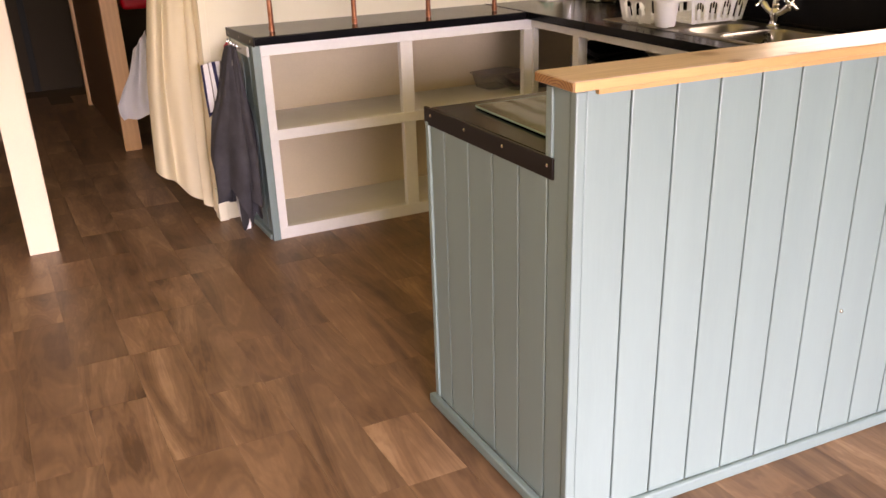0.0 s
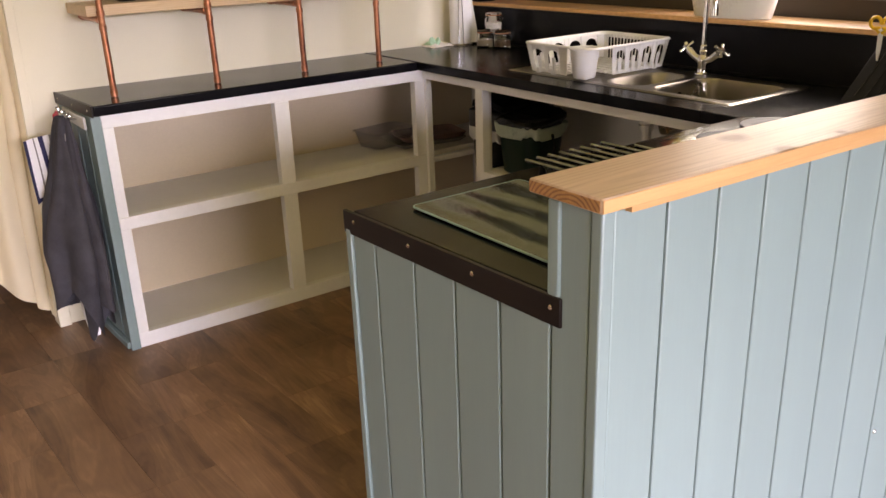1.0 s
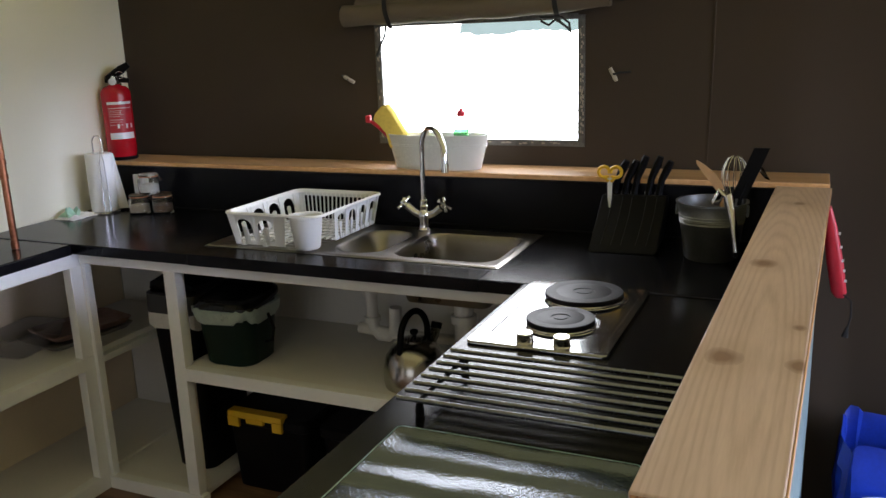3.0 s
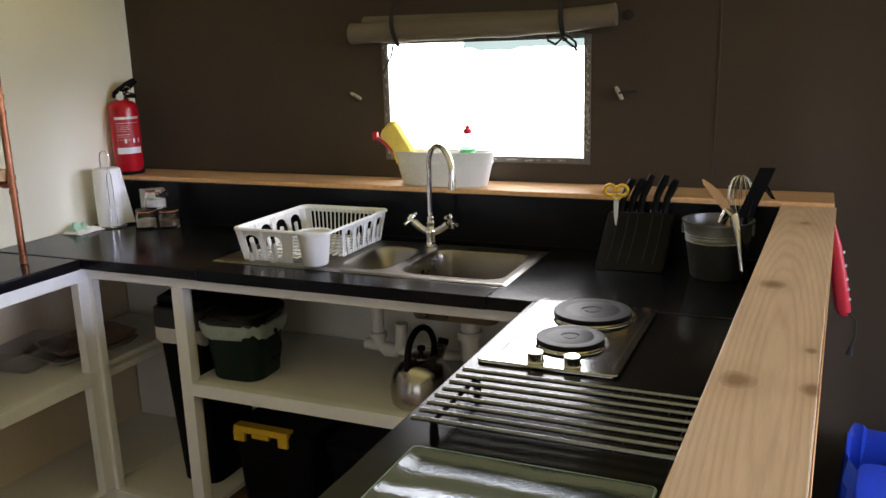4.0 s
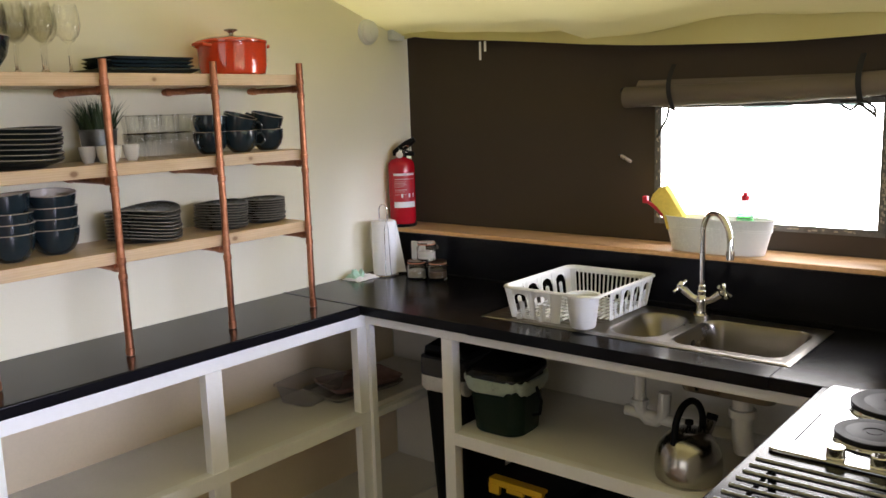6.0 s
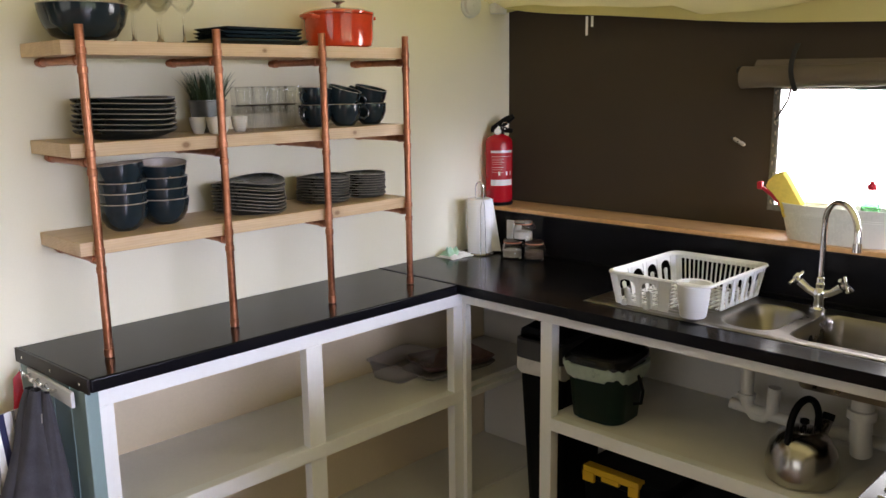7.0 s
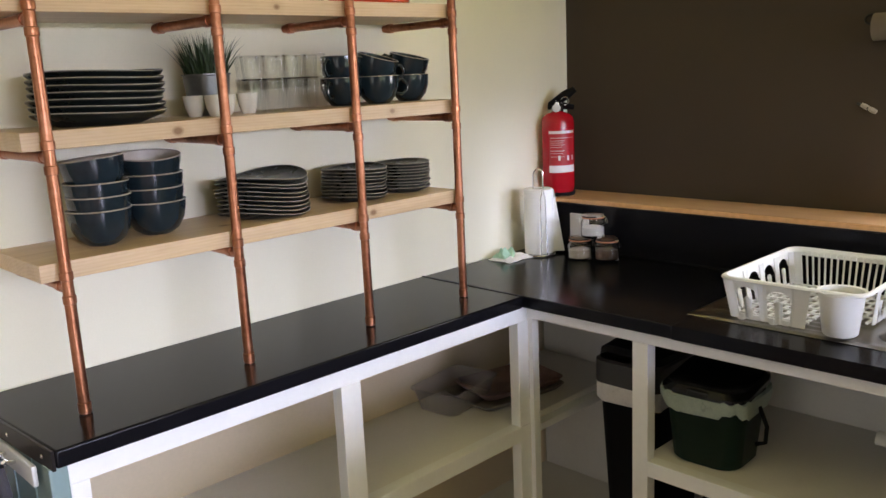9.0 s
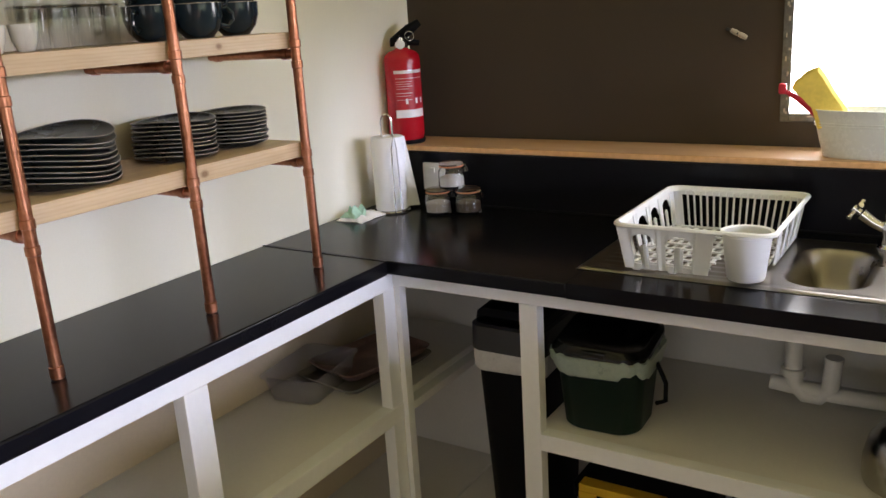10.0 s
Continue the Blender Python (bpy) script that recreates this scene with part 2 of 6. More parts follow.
M = {
    "sage": plain("sage_paint", (0.215, 0.300, 0.298), 0.42, vary=0.05, fine=60, relief=0.1, stretch=(4, 4, 0.3)),
    "sage_dark": plain("sage_paint_trim", (0.195, 0.278, 0.280), 0.40, vary=0.05),
    "white": plain("white_paint", (0.80, 0.81, 0.81), 0.45, vary=0.05, fine=50, relief=0.1),
    "offwhite": plain("offwhite_board", (0.75, 0.735, 0.71), 0.5, vary=0.06),
    "postpaint": plain("warm_cream_paint", (0.76, 0.65, 0.51), 0.5, vary=0.05),
    "extlabel": plain("red_print", (0.40, 0.012, 0.02), 0.3, vary=0.04, relief=0.0),
    "beigeboard": plain("beige_painted_board", (0.70, 0.585, 0.425), 0.55, vary=0.06, big=2.0),
    "kettlesteel": brushed("kettle_steel", (0.47, 0.45, 0.41), 0.22, (60, 60, 1)),
    "darksteel": brushed("dark_steel_bar", (0.225, 0.24, 0.26), 0.26),
    "cream": plain("cream_wall_paint", (0.80, 0.760, 0.600), 0.6, vary=0.04, big=1.5, fine=220, relief=0.12),
    "black_top": plain("black_worktop", (0.006, 0.006, 0.008), 0.19, vary=0.25, fine=300, relief=0.0, spec=0.14),
    "strip": plain("dark_edge_strip", (0.010, 0.0065, 0.006), 0.4, vary=0.2, spec=0.25),
    "black": plain("black_plastic", (0.004, 0.004, 0.005), 0.5, vary=0.2, relief=0.03, spec=0.09),
    "blackgloss": plain("shiny_black_plastic", (0.005, 0.006, 0.006), 0.25, vary=0.2, relief=0.02, spec=0.4),
    "darkgrey": plain("dark_grey_plastic", (0.032, 0.032, 0.036), 0.45, vary=0.1),
    "green": plain("dark_green_plastic", (0.003, 0.013, 0.009), 0.42, vary=0.15, spec=0.22),
    "yellow": plain("yellow_plastic", (0.75, 0.46, 0.02), 0.4, vary=0.06),
    "red": plain("red_enamel", (0.40, 0.006, 0.014), 0.26, vary=0.06, relief=0.0, coat=0.08, spec=0.35),
    "pan": plain("orange_red_enamel", (0.62, 0.055, 0.016), 0.13, vary=0.15, relief=0.0, coat=0.7),
    "paper": plain("white_paper", (0.82, 0.82, 0.81), 0.8, vary=0.03),
    "whiteplastic": plain("white_plastic", (0.70, 0.71, 0.70), 0.35, vary=0.03, relief=0.02),
    "glazewhite": plain("white_glaze", (0.66, 0.64, 0.58), 0.15, vary=0.03, relief=0.0),
    "tubpaint": plain("white_enamel_tin", (0.72, 0.74, 0.71), 0.28, vary=0.04, relief=0.02),
    "pipe": plain("waste_pipe_plastic", (0.72, 0.71, 0.69), 0.35, vary=0.05),
    "glaze": plain("dark_teal_glaze", (0.013, 0.023, 0.031), 0.14, vary=0.35, fine=45, relief=0.02, coat=0.12, spec=0.4),
    "plateglaze": plain("blackish_green_glaze", (0.008, 0.0115, 0.012), 0.28, vary=0.3, fine=45, relief=0.02, spec=0.20),
    "glaze_in": plain("pale_glaze", (0.64, 0.57, 0.48), 0.38, vary=0.08, relief=0.0),
    "platerim": plain("dull_brown_rim", (0.25, 0.23, 0.20), 0.35, vary=0.2),
    "rim": plain("tan_glaze_rim", (0.38, 0.33, 0.26), 0.35, vary=0.15),
    "steel": brushed("brushed_steel", (0.36, 0.35, 0.325), 0.27),
    "sinksteel": plain("satin_sink_steel", (0.275, 0.255, 0.228), 0.30, 1.0, vary=0.06, big=4, fine=30, relief=0.0),
    "hobsteel": brushed("polished_hob_steel", (0.47, 0.48, 0.485), 0.13, (60, 1, 60)),
    "chrome": plain("chrome", (0.75, 0.75, 0.76), 0.12, 1.0, vary=0.04, relief=0.0),
    "hobplate": plain("cast_iron_plate", (0.009, 0.009, 0.014), 0.42, vary=0.15, fine=200, relief=0.0, spec=0.14),
    "zinc": plain("galvanised_tin", (0.20, 0.205, 0.20), 0.42, 0.85, vary=0.18, big=18, relief=0.05),
    "copper": copper_tube(),
    "canvas": canvas("brown_tent_canvas", (0.043, 0.0290, 0.0170), 0.0, 0.10),
    "blind": canvas("brown_blind_canvas", (0.125, 0.098, 0.07), 0.0, 0.06),
    "lining": canvas("cream_roof_canvas", (0.67, 0.61, 0.29), 0.17, 0.05),
    "curtain": canvas("cream_curtain_cotton", (0.80, 0.70, 0.50), 0.15, 0.05),
    "tie": canvas("brown_tie_band", (0.07, 0.052, 0.042), 0.0),
    "cord": plain("black_cord", (0.01, 0.01, 0.01), 0.7),
    "towel": plain("charcoal_towelling", (0.048, 0.047, 0.058), 0.95, vary=0.35, big=14, fine=320, relief=0.9),
    "linen": plain("white_cotton", (0.84, 0.83, 0.84), 0.9, vary=0.04),
    "pine_x": pine("pine_board_x", 0, (0.66, 0.495, 0.375), (0.38, 0.25, 0.165), knots=KNOTS, figure=0.13, pith=(0.40, 0.012, -0.03)),
    "pine_edge": pine("pine_varnished_edge", 0, (0.72, 0.44, 0.21), (0.50, 0.27, 0.11)),
    "pine_y": pine("pine_board_y", 1, (0.52, 0.33, 0.17), (0.34, 0.18, 0.075)),
    "pine_z": pine("pine_post", 2, (0.72, 0.42, 0.19), (0.50, 0.26, 0.10)),
    "shelf": pine("pale_pine_shelf", 0, (0.70, 0.53, 0.34), (0.44, 0.28, 0.145), ((0.327, 0.018, 0.542, 0.010), (0.845, 0.018, 0.290, 0.009), (0.93, 0.018, 0.545, 0.008), (0.46, 0.10, 0.31, 0.014), (0.60, 0.018, 0.80, 0.008)), flat_z=None, figure=0.075, pith=(0.62, 0.03, -0.02)),
    "endgrain": pine("pine_end_grain", 0, (0.52, 0.27, 0.10), (0.20, 0.085, 0.03), figure=0.34, pith=(0.0, 0.02, -0.04)),
    "panelwood": plain("brown_board", (0.16, 0.075, 0.03), 0.5, vary=0.15, stretch=(1, 1, 0.2)),
    "plank": vinyl_plank(),
    "underlay": plain("floor_joint", (0.085, 0.050, 0.031), 0.6),
    "glass": glass("clear_glass"),
    "thinglass": thin_glass("thin_clear_glass"),
    "tumblerglass": thin_glass("fluted_clear_glass", 0.42, 0.05),
    "pvc": thin_glass("clear_pvc", 0.25, 0.03),
    "board_glass": rippled_glass(),
    "board_edge": plain("green_glass_edge", (0.33, 0.50, 0.48), 0.1, vary=0.05, relief=0.0),
    "velcro": plain("grey_window_border", (0.10, 0.098, 0.088), 0.6, vary=0.5, big=60, fine=200),
    "bluebag": plain("blue_woven_bag", (0.010, 0.035, 0.34), 0.35, vary=0.25, big=14, relief=0.3),
    "redpouch": plain("red_nylon", (0.50, 0.012, 0.03), 0.45, vary=0.15, big=25, relief=0.2),
    "liner": plain("pale_green_bin_liner", (0.31, 0.38, 0.34), 0.3, vary=0.12, big=30, relief=0.3),
    "liner_w": plain("white_bin_liner", (0.62, 0.62, 0.62), 0.3, vary=0.1, big=30, relief=0.3),
    "beige": plain("beech_wood", (0.55, 0.33, 0.16), 0.5, vary=0.12, stretch=(6, 6, 0.6)),
    "leaf": plain("grass_blade", (0.022, 0.050, 0.014), 0.55, vary=0.4, big=20),
    "soap": glass("green_soap", (0.10, 0.75, 0.16), 0.05, 1.35),
    "label": plain("white_label", (0.75, 0.75, 0.75), 0.4, vary=0.04),
    "spice": plain("brown_spice", (0.10, 0.05, 0.025), 0.8, vary=0.3, big=80),
    "salt": plain("white_salt", (0.80, 0.80, 0.79), 0.8, vary=0.05),
    "rubber": plain("orange_seal", (0.55, 0.20, 0.09), 0.5),
    "navy": plain("navy_weave", (0.02, 0.022, 0.075), 0.9),
    "greyline": plain("grey_weave", (0.22, 0.21, 0.20), 0.9),
    "cloth_g": plain("pale_green_cloth", (0.42, 0.66, 0.52), 0.9, vary=0.15, big=40),
    "clearbox": cloudy("clear_plastic_tub", (0.44, 0.42, 0.47), 0.26),
    "tray": plain("mottled_tray", (0.27, 0.17, 0.15), 0.4, vary=0.35, big=25),
    "duster": plain("yellow_cotton", (0.80, 0.62, 0.12), 0.85, vary=0.1, big=30, relief=0.3),
    "grassland": plain("meadow_grass", (0.08, 0.13, 0.03), 0.9, vary=0.4, big=0.6, fine=8),
}


# ---- mesh helpers ----
def box(bm, x0, y0, z0, x1, y1, z1, bevel=0.0, seg=2):
    flat = bm.faces.layers.int.get("flat") or bm.faces.layers.int.new("flat")
    m = Matrix.Translation(((x0 + x1) / 2, (y0 + y1) / 2, (z0 + z1) / 2)) @ Matrix.Diagonal((x1 - x0, y1 - y0, z1 - z0, 1))
    made = bmesh.ops.create_cube(bm, size=1, matrix=m)["verts"]
    if bevel:
        edges = list({e for v in made for e in v.link_edges})
        bmesh.ops.bevel(bm, geom=edges, offset=bevel, segments=seg, profile=0.5, affect="EDGES")
    # plain sides keep a flat shade, only the eased edges are smooth
    for f in {f for v in bm.verts for f in v.link_faces} if bevel else ():
        f.normal_update()
        f[flat] = int(max(abs(c) for c in f.normal) > 0.9999)
    return bm


def boxed(*a, bevel=0.0, seg=2):
    return box(bmesh.new(), *a, bevel=bevel, seg=seg)


def lathe(profile, seg=32, bm=None, at=(0, 0, 0), squash=(1, 1), m=None):
    """Turns a profile of (radius, height) about z. Points with radius 0 close it."""
    bm = bm or bmesh.new()
    rings = []
    for r, z in profile:
        if r <= 1e-6:
            rings.append([bm.verts.new((at[0], at[1], at[2] + z))])
        else:
            rings.append([bm.verts.new((at[0] + r * squash[0] * math.cos(2 * math.pi * k / seg), at[1] + r * squash[1] * math.sin(2 * math.pi * k / seg), at[2] + z)) for k in range(seg)])
    for a, b in zip(rings, rings[1:]):
        for k in range(seg):
            n = (k + 1) % seg
            if len(a) == 1 and len(b) == 1:
                continue
            if len(a) == 1:
                bm.faces.new((a[0], b[n], b[k]))
            elif len(b) == 1:
                bm.faces.new((a[k], a[n], b[0]))
            else:
                bm.faces.new((a[k], a[n], b[n], b[k]))
    if m is not None:
        bmesh.ops.transform(bm, matrix=m, verts=[v for ring in rings for v in ring])
    return bm


def tube(points, r, seg=10, bm=None, closed=False, ends=True):
    """A round bar along a line of points; r is a number or one for each point."""
    bm = bm or bmesh.new()
    pts = [Vector(p) for p in points]
    n = len(pts)
    rs = [r] * n if isinstance(r, (int, float)) else r
    rings, up = [], None
    for i, p in enumerate(pts):
        d = (pts[(i + 1) % n] - pts[i - 1]) if closed else (pts[min(i + 1, n - 1)] - pts[max(i - 1, 0)])
        d.normalize()
        if up is None:
            up = Vector((0, 0, 1)) if abs(d.z) < 0.9 else Vector((1, 0, 0))
        side = d.cross(up).normalized()
        up = side.cross(d).normalized()
        rings.append([bm.verts.new(p + rs[i] * (math.cos(2 * math.pi * k / seg) * side + math.sin(2 * math.pi * k / seg) * up)) for k in range(seg)])
    for i in range(n if closed else n - 1):
        a, b = rings[i], rings[(i + 1) % n]
        for k in range(seg):
            bm.faces.new((a[k], a[(k + 1) % seg], b[(k + 1) % seg], b[k]))
    if ends and not closed:
        bm.faces.new(rings[0][::-1])
        bm.faces.new(rings[-1])
    return bm


def sheet(f, nu, nv, thick=0.0, bm=None):
    """A bent sheet: f(u, v) gives its points for u and v from 0 to 1."""
    bm = bm or bmesh.new()
    g = [[bm.verts.new(f(i / nu, j / nv)) for j in range(nv + 1)] for i in range(nu + 1)]
    faces = [bm.faces.new((g[i][j], g[i + 1][j], g[i + 1][j + 1], g[i][j + 1])) for i in range(nu) for j in range(nv)]
    if thick:
        bmesh.ops.recalc_face_normals(bm, faces=faces)
        bmesh.ops.solidify(bm, geom=faces, thickness=thick)
    return bm


def rounded(x, y, r, seg=5):
    """The outline of a rectangle of half sizes x, y with round corners."""
    out = []
    for cx, cy, a in ((x - r, y - r, 0), (r - x, y - r, 90), (r - x, r - y, 180), (x - r, r - y, 270)):
        out += [(cx + r * math.cos(radians(a + 90 * k / seg)), cy + r * math.sin(radians(a + 90 * k / seg))) for k in range(seg + 1)]
    return out


def stack(loops, bm=None, cap_first=True, cap_last=True):
    """Skins a row of closed outlines of 3D points with equal counts."""
    bm = bm or bmesh.new()
    rings = [[bm.verts.new(p) for p in loop] for loop in loops]
    for a, b in zip(rings, rings[1:]):
        for k in range(len(a)):
            n = (k + 1) % len(a)
            bm.faces.new((a[k], a[n], b[n], b[k]))
    if cap_first:
        bm.faces.new(rings[0][::-1])
    if cap_last:
        bm.faces.new(rings[-1])
    return bm


def thing(name, at, label, category, group="", turn=0.0):
    ob = new(name)
    ob.empty_display_size = 0.05
    ob.matrix_world = pose(*at, 0, 0, turn)
    return tagged(ob, label, category, group)


def part(name, bm, material, parent=None, label="", world_at=None):
    """Links a bmesh as one mesh. world_at: the parent's place, when bm is in world metres."""
    if world_at is not None:
        bmesh.ops.translate(bm, vec=-Vector(world_at), verts=bm.verts)
    bmesh.ops.recalc_face_normals(bm, faces=bm.faces)
    flat = bm.faces.layers.int.get("flat")
    smooth = [not (flat and f[flat]) for f in bm.faces]
    for f in bm.faces:
        f.smooth = True
    me = bpy.data.meshes.new(name)
    bm.to_mesh(me)
    bm.free()
    me.set_sharp_from_angle(angle=radians(38))
    if not all(smooth):
        me.polygons.foreach_set("use_smooth", smooth)
    me.materials.append(M[material])
    ob = new(name, me)
    if parent is not None:
        ob.parent = parent
    if label:
        ob["label"] = label
    return ob


def structure(name, bm, material, label, category):
    return tagged(part(name, bm, material), label, category, "", "structure")


# ---- setting ----
WALL_N, WALL_E, TOP = 4.205, 3.17, 0.91

structure("ground", boxed(-120, -120, -0.5, 120, 120, -0.14), "grassland", "mown meadow grass round the tent", "ground")
floor = structure("floor", boxed(-3.0, -2.5, -0.13, 3.2, 8.4, -0.004), "underlay", "brown oak-look vinyl floor laid in staggered planks", "floor")

bm = boxed(0.985, WALL_N, 0, 3.19, WALL_N + 0.05, 2.95)
for v in bm.verts:
    if v.co.x < 1:
        v.co.x = 0.945 + 0.022 * v.co.z
box(bm, -0.75, WALL_N, 2.02, 0.985, WALL_N + 0.05, 2.95)
box(bm, -3.0, WALL_N, 0, -0.75, WALL_N + 0.05, 2.95)
structure("wall_north", bm, "cream", "cream painted board partition with two openings", "wall")


def canvas_wall():
    """The east tent wall with the window hole, hanging in soft folds."""
    ys = sorted({round(v, 3) for v in list(np.linspace(-2.5, 2.285, 60)) + list(np.linspace(2.285, 3.005, 10)) + list(np.linspace(3.005, WALL_N, 16))})
    zs = sorted({round(v, 3) for v in list(np.linspace(0, 1.18, 12)) + list(np.linspace(1.18, 1.572, 6)) + list(np.linspace(1.572, 2.05, 6))})
    bm, g = bmesh.new(), {}
    for y in ys:
        for z in zs:
            loose = min(1, max(0, (1.95 - y) / 0.5))
            fold = 0.010 * math.sin(9.5 * y + 0.8 * z) + 0.006 * math.sin(23 * y - 1.7 * z + 1)
            g[y, z] = bm.verts.new((WALL_E + loose * fold + 0.004 * noise.noise((y * 2, z * 2, 0)) * (0 if abs(y - 2.65) < 0.4 else 1), y, z))
    for y0, y1 in zip(ys, ys[1:]):
        for z0, z1 in zip(zs, zs[1:]):
            if 2.28 < (y0 + y1) / 2 < 3.01 and 1.18 < (z0 + z1) / 2 < 1.573:
                continue
            bm.faces.new((g[y0, z0], g[y1, z0], g[y1, z1], g[y0, z1]))
    bmesh.ops.recalc_face_normals(bm, faces=bm.faces)
    bmesh.ops.solidify(bm, geom=bm.faces[:], thickness=0.004)
    return bm


structure("wall_east", canvas_wall(), "canvas", "dark brown canvas tent wall with a clear window", "wall")
for y in (1.873, 1.60):
    structure("trim_canvas_seam", tube([(WALL_E - 0.003, y + 0.01 * math.sin(3 * z), z) for z in np.linspace(0.02, 2.0, 12)], 0.004, 6), "canvas", "sewn seam of the brown canvas wall", "seam")
# unseen west wall; the gap is added to hold the side fill lamp
bm = boxed(-3.05, -2.5, 0, -3.0, 0.75, 2.4)
box(bm, -3.05, 3.25, 0, -3.0, WALL_N + 4.2, 2.4)
box(bm, -3.05, 0.75, 1.8, -3.0, 3.25, 2.4)
box(bm, -3.05, 0.75, 0, -3.0, 3.25, 0.2)
structure("wall_west", bm, "canvas", "unseen brown canvas tent wall with an opening added for side light", "wall")
bm = boxed(-3.0, -2.55, 0, -2.2, -2.5, 2.6)
box(bm, 2.6, -2.55, 0, 3.19, -2.5, 2.6)
box(bm, -2.2, -2.55, 2.05, 2.6, -2.5, 2.9)
structure("wall_south", bm, "canvas", "brown canvas tent front with a wide opening", "wall")
bm = boxed(-3.0, 8.3, 0, 3.2, 8.36, 2.5)
structure("wall_far", bm, "canvas", "dark brown canvas wall at the back of the tent", "wall")
structure("wall_corridor", boxed(1.75, WALL_N + 0.05, 0, 1.79, 8.3, 2.4), "canvas", "brown canvas divider of the sleeping space", "wall")
structure("wall_outer_east", boxed(3.19, WALL_N + 0.05, 0, 3.21, 8.3, 2.2), "canvas", "brown canvas tent wall", "wall")


def roof(u, v):
    y = -2.6 + 11.0 * v
    x = -3.1 + 6.24 * u
    ridge = 2.95 - 0.33 * abs(x)
    sag = 0.05 * math.sin(math.pi * ((y / 1.35) % 1.0)) * abs(x) / 3.1
    return (x, y, ridge - sag - 0.05 * u ** 6 * (y < 3.3))


structure("ceiling", sheet(roof, 24, 88), "lining", "cream canvas roof lining hanging in shallow swags", "ceiling")


def valance(u, v):
    """The loose hem of the roof lining along the window wall."""
    y = -2.4 + u * (WALL_N - 0.02 + 2.4)
    hem = 1.915 - 0.115 * min(1.0, max(0.0, (4.15 - y) / 0.9)) ** 0.7 - 0.012 * math.sin(y * 3.1) - 0.02 * max(0.0, (3.2 - y)) ** 0.5
    return (3.14 - 0.03 * (1 - v) - 0.012 * math.sin(14 * y) * (1 - v), y, hem + (1.99 - hem) * v)


structure("trim_valance", sheet(valance, 130, 3, 0.003), "lining", "loose cream canvas hem below the roof", "valance")

# opening to the sleeping space
bm = boxed(-0.026, WALL_N - 0.014, 0, 0.006, WALL_N + 0.06, 2.04, bevel=0.003)
for v in bm.verts:
    v.co.x += 0.940 + 0.0235 * v.co.z
structure("trim_door_jamb", bm, "cream", "cream painted door jamb", "jamb")
structure("trim_door_foot", boxed(0.905, WALL_N - 0.02, 0, 0.95, WALL_N + 0.07, 0.16, bevel=0.003), "cream", "cream painted block at the foot of the jamb", "jamb")
structure("trim_door_post", boxed(0.055, WALL_N - 0.03, 0, 0.178, WALL_N + 0.05, 2.04, bevel=0.004), "postpaint", "cream painted square timber post", "post")
structure("trim_door_head", boxed(-0.75, WALL_N - 0.02, 2.04, 0.985, WALL_N + 0.06, 2.12, bevel=0.004), "cream", "cream painted timber over the opening", "lintel")

# view through the window
back, bt, bp = nodes_of("bright_meadow")
bp.inputs["Base Color"].default_value = (0, 0, 0, 1)
mist, _ = noise_tex(bt, 2.2, 5.0)
sep, tcb = bt.nodes.new("ShaderNodeSeparateXYZ"), bt.nodes.new("ShaderNodeTexCoord")
bt.links.new(tcb.outputs["Object"], sep.inputs[0])
low = maths(bt, "LESS_THAN", maths(bt, "ADD", sep.outputs["Z"], maths(bt, "MULTIPLY", mist, 0.1)), 1.80)
crown = maths(bt, "MULTIPLY", low, maths(bt, "MULTIPLY", maths(bt, "GREATER_THAN", maths(bt, "ADD", sep.outputs["Z"], maths(bt, "MULTIPLY", mist, 0.20)), 1.635), maths(bt, "LESS_THAN", maths(bt, "ADD", sep.outputs["Y"], maths(bt, "MULTIPLY", mist, 0.9)), 3.95)))
bt.links.new(mixed(bt, crown, (1.0, 1.0, 0.95), (0.046, 0.060, 0.055)), bp.inputs["Emission Color"])
bp.inputs["Emission Strength"].default_value = 18.0
M["backdrop"] = back
structure("backdrop", boxed(5.2, -1.5, -0.1, 5.22, 6.5, 4.5), "backdrop", "overexposed bright meadow and trees outdoors", "backdrop")

# window
win = tagged(new("window_1"), "clear plastic tent window with a stitched grey border", "window", "", "structure")
win.location = (WALL_E, 2.645, 1.18)
o = win.location
pane = part("pane", boxed(WALL_E + 0.004, 2.285, 1.18, WALL_E + 0.006, 3.005, 1.572), "pvc", win, "clear plastic pane", o)
pane.visible_shadow = False
for nm, b in (("border", (WALL_E - 0.009, 2.262, 1.16, WALL_E - 0.004, 2.285, 1.585)), ("border", (WALL_E - 0.009, 3.005, 1.16, WALL_E - 0.004, 3.028, 1.585)),
              ("border", (WALL_E - 0.009, 2.285, 1.16, WALL_E - 0.004, 3.005, 1.182)), ("border", (WALL_E - 0.009, 2.285, 1.572, WALL_E - 0.004, 3.005, 1.59))):
    part(nm, boxed(*b, bevel=0.001, seg=1), "velcro", win, "grey hook-and-loop strip", o)


# ---- counters ----
UNDER = TOP - 0.036


def lean_x(bm, slope, y0, reach=9.0):
    """Lets the west end of a part run slightly out of square: x shifts with y."""
    for v in bm.verts:
        if v.co.x < reach:
            v.co.x += slope * (v.co.y - y0)
    return bm


def lean_y(bm, slope, x0):
    """Lets a long part run slightly out of square: y shifts with x."""
    for v in bm.verts:
        v.co.y += slope * (v.co.x - x0)
    return bm


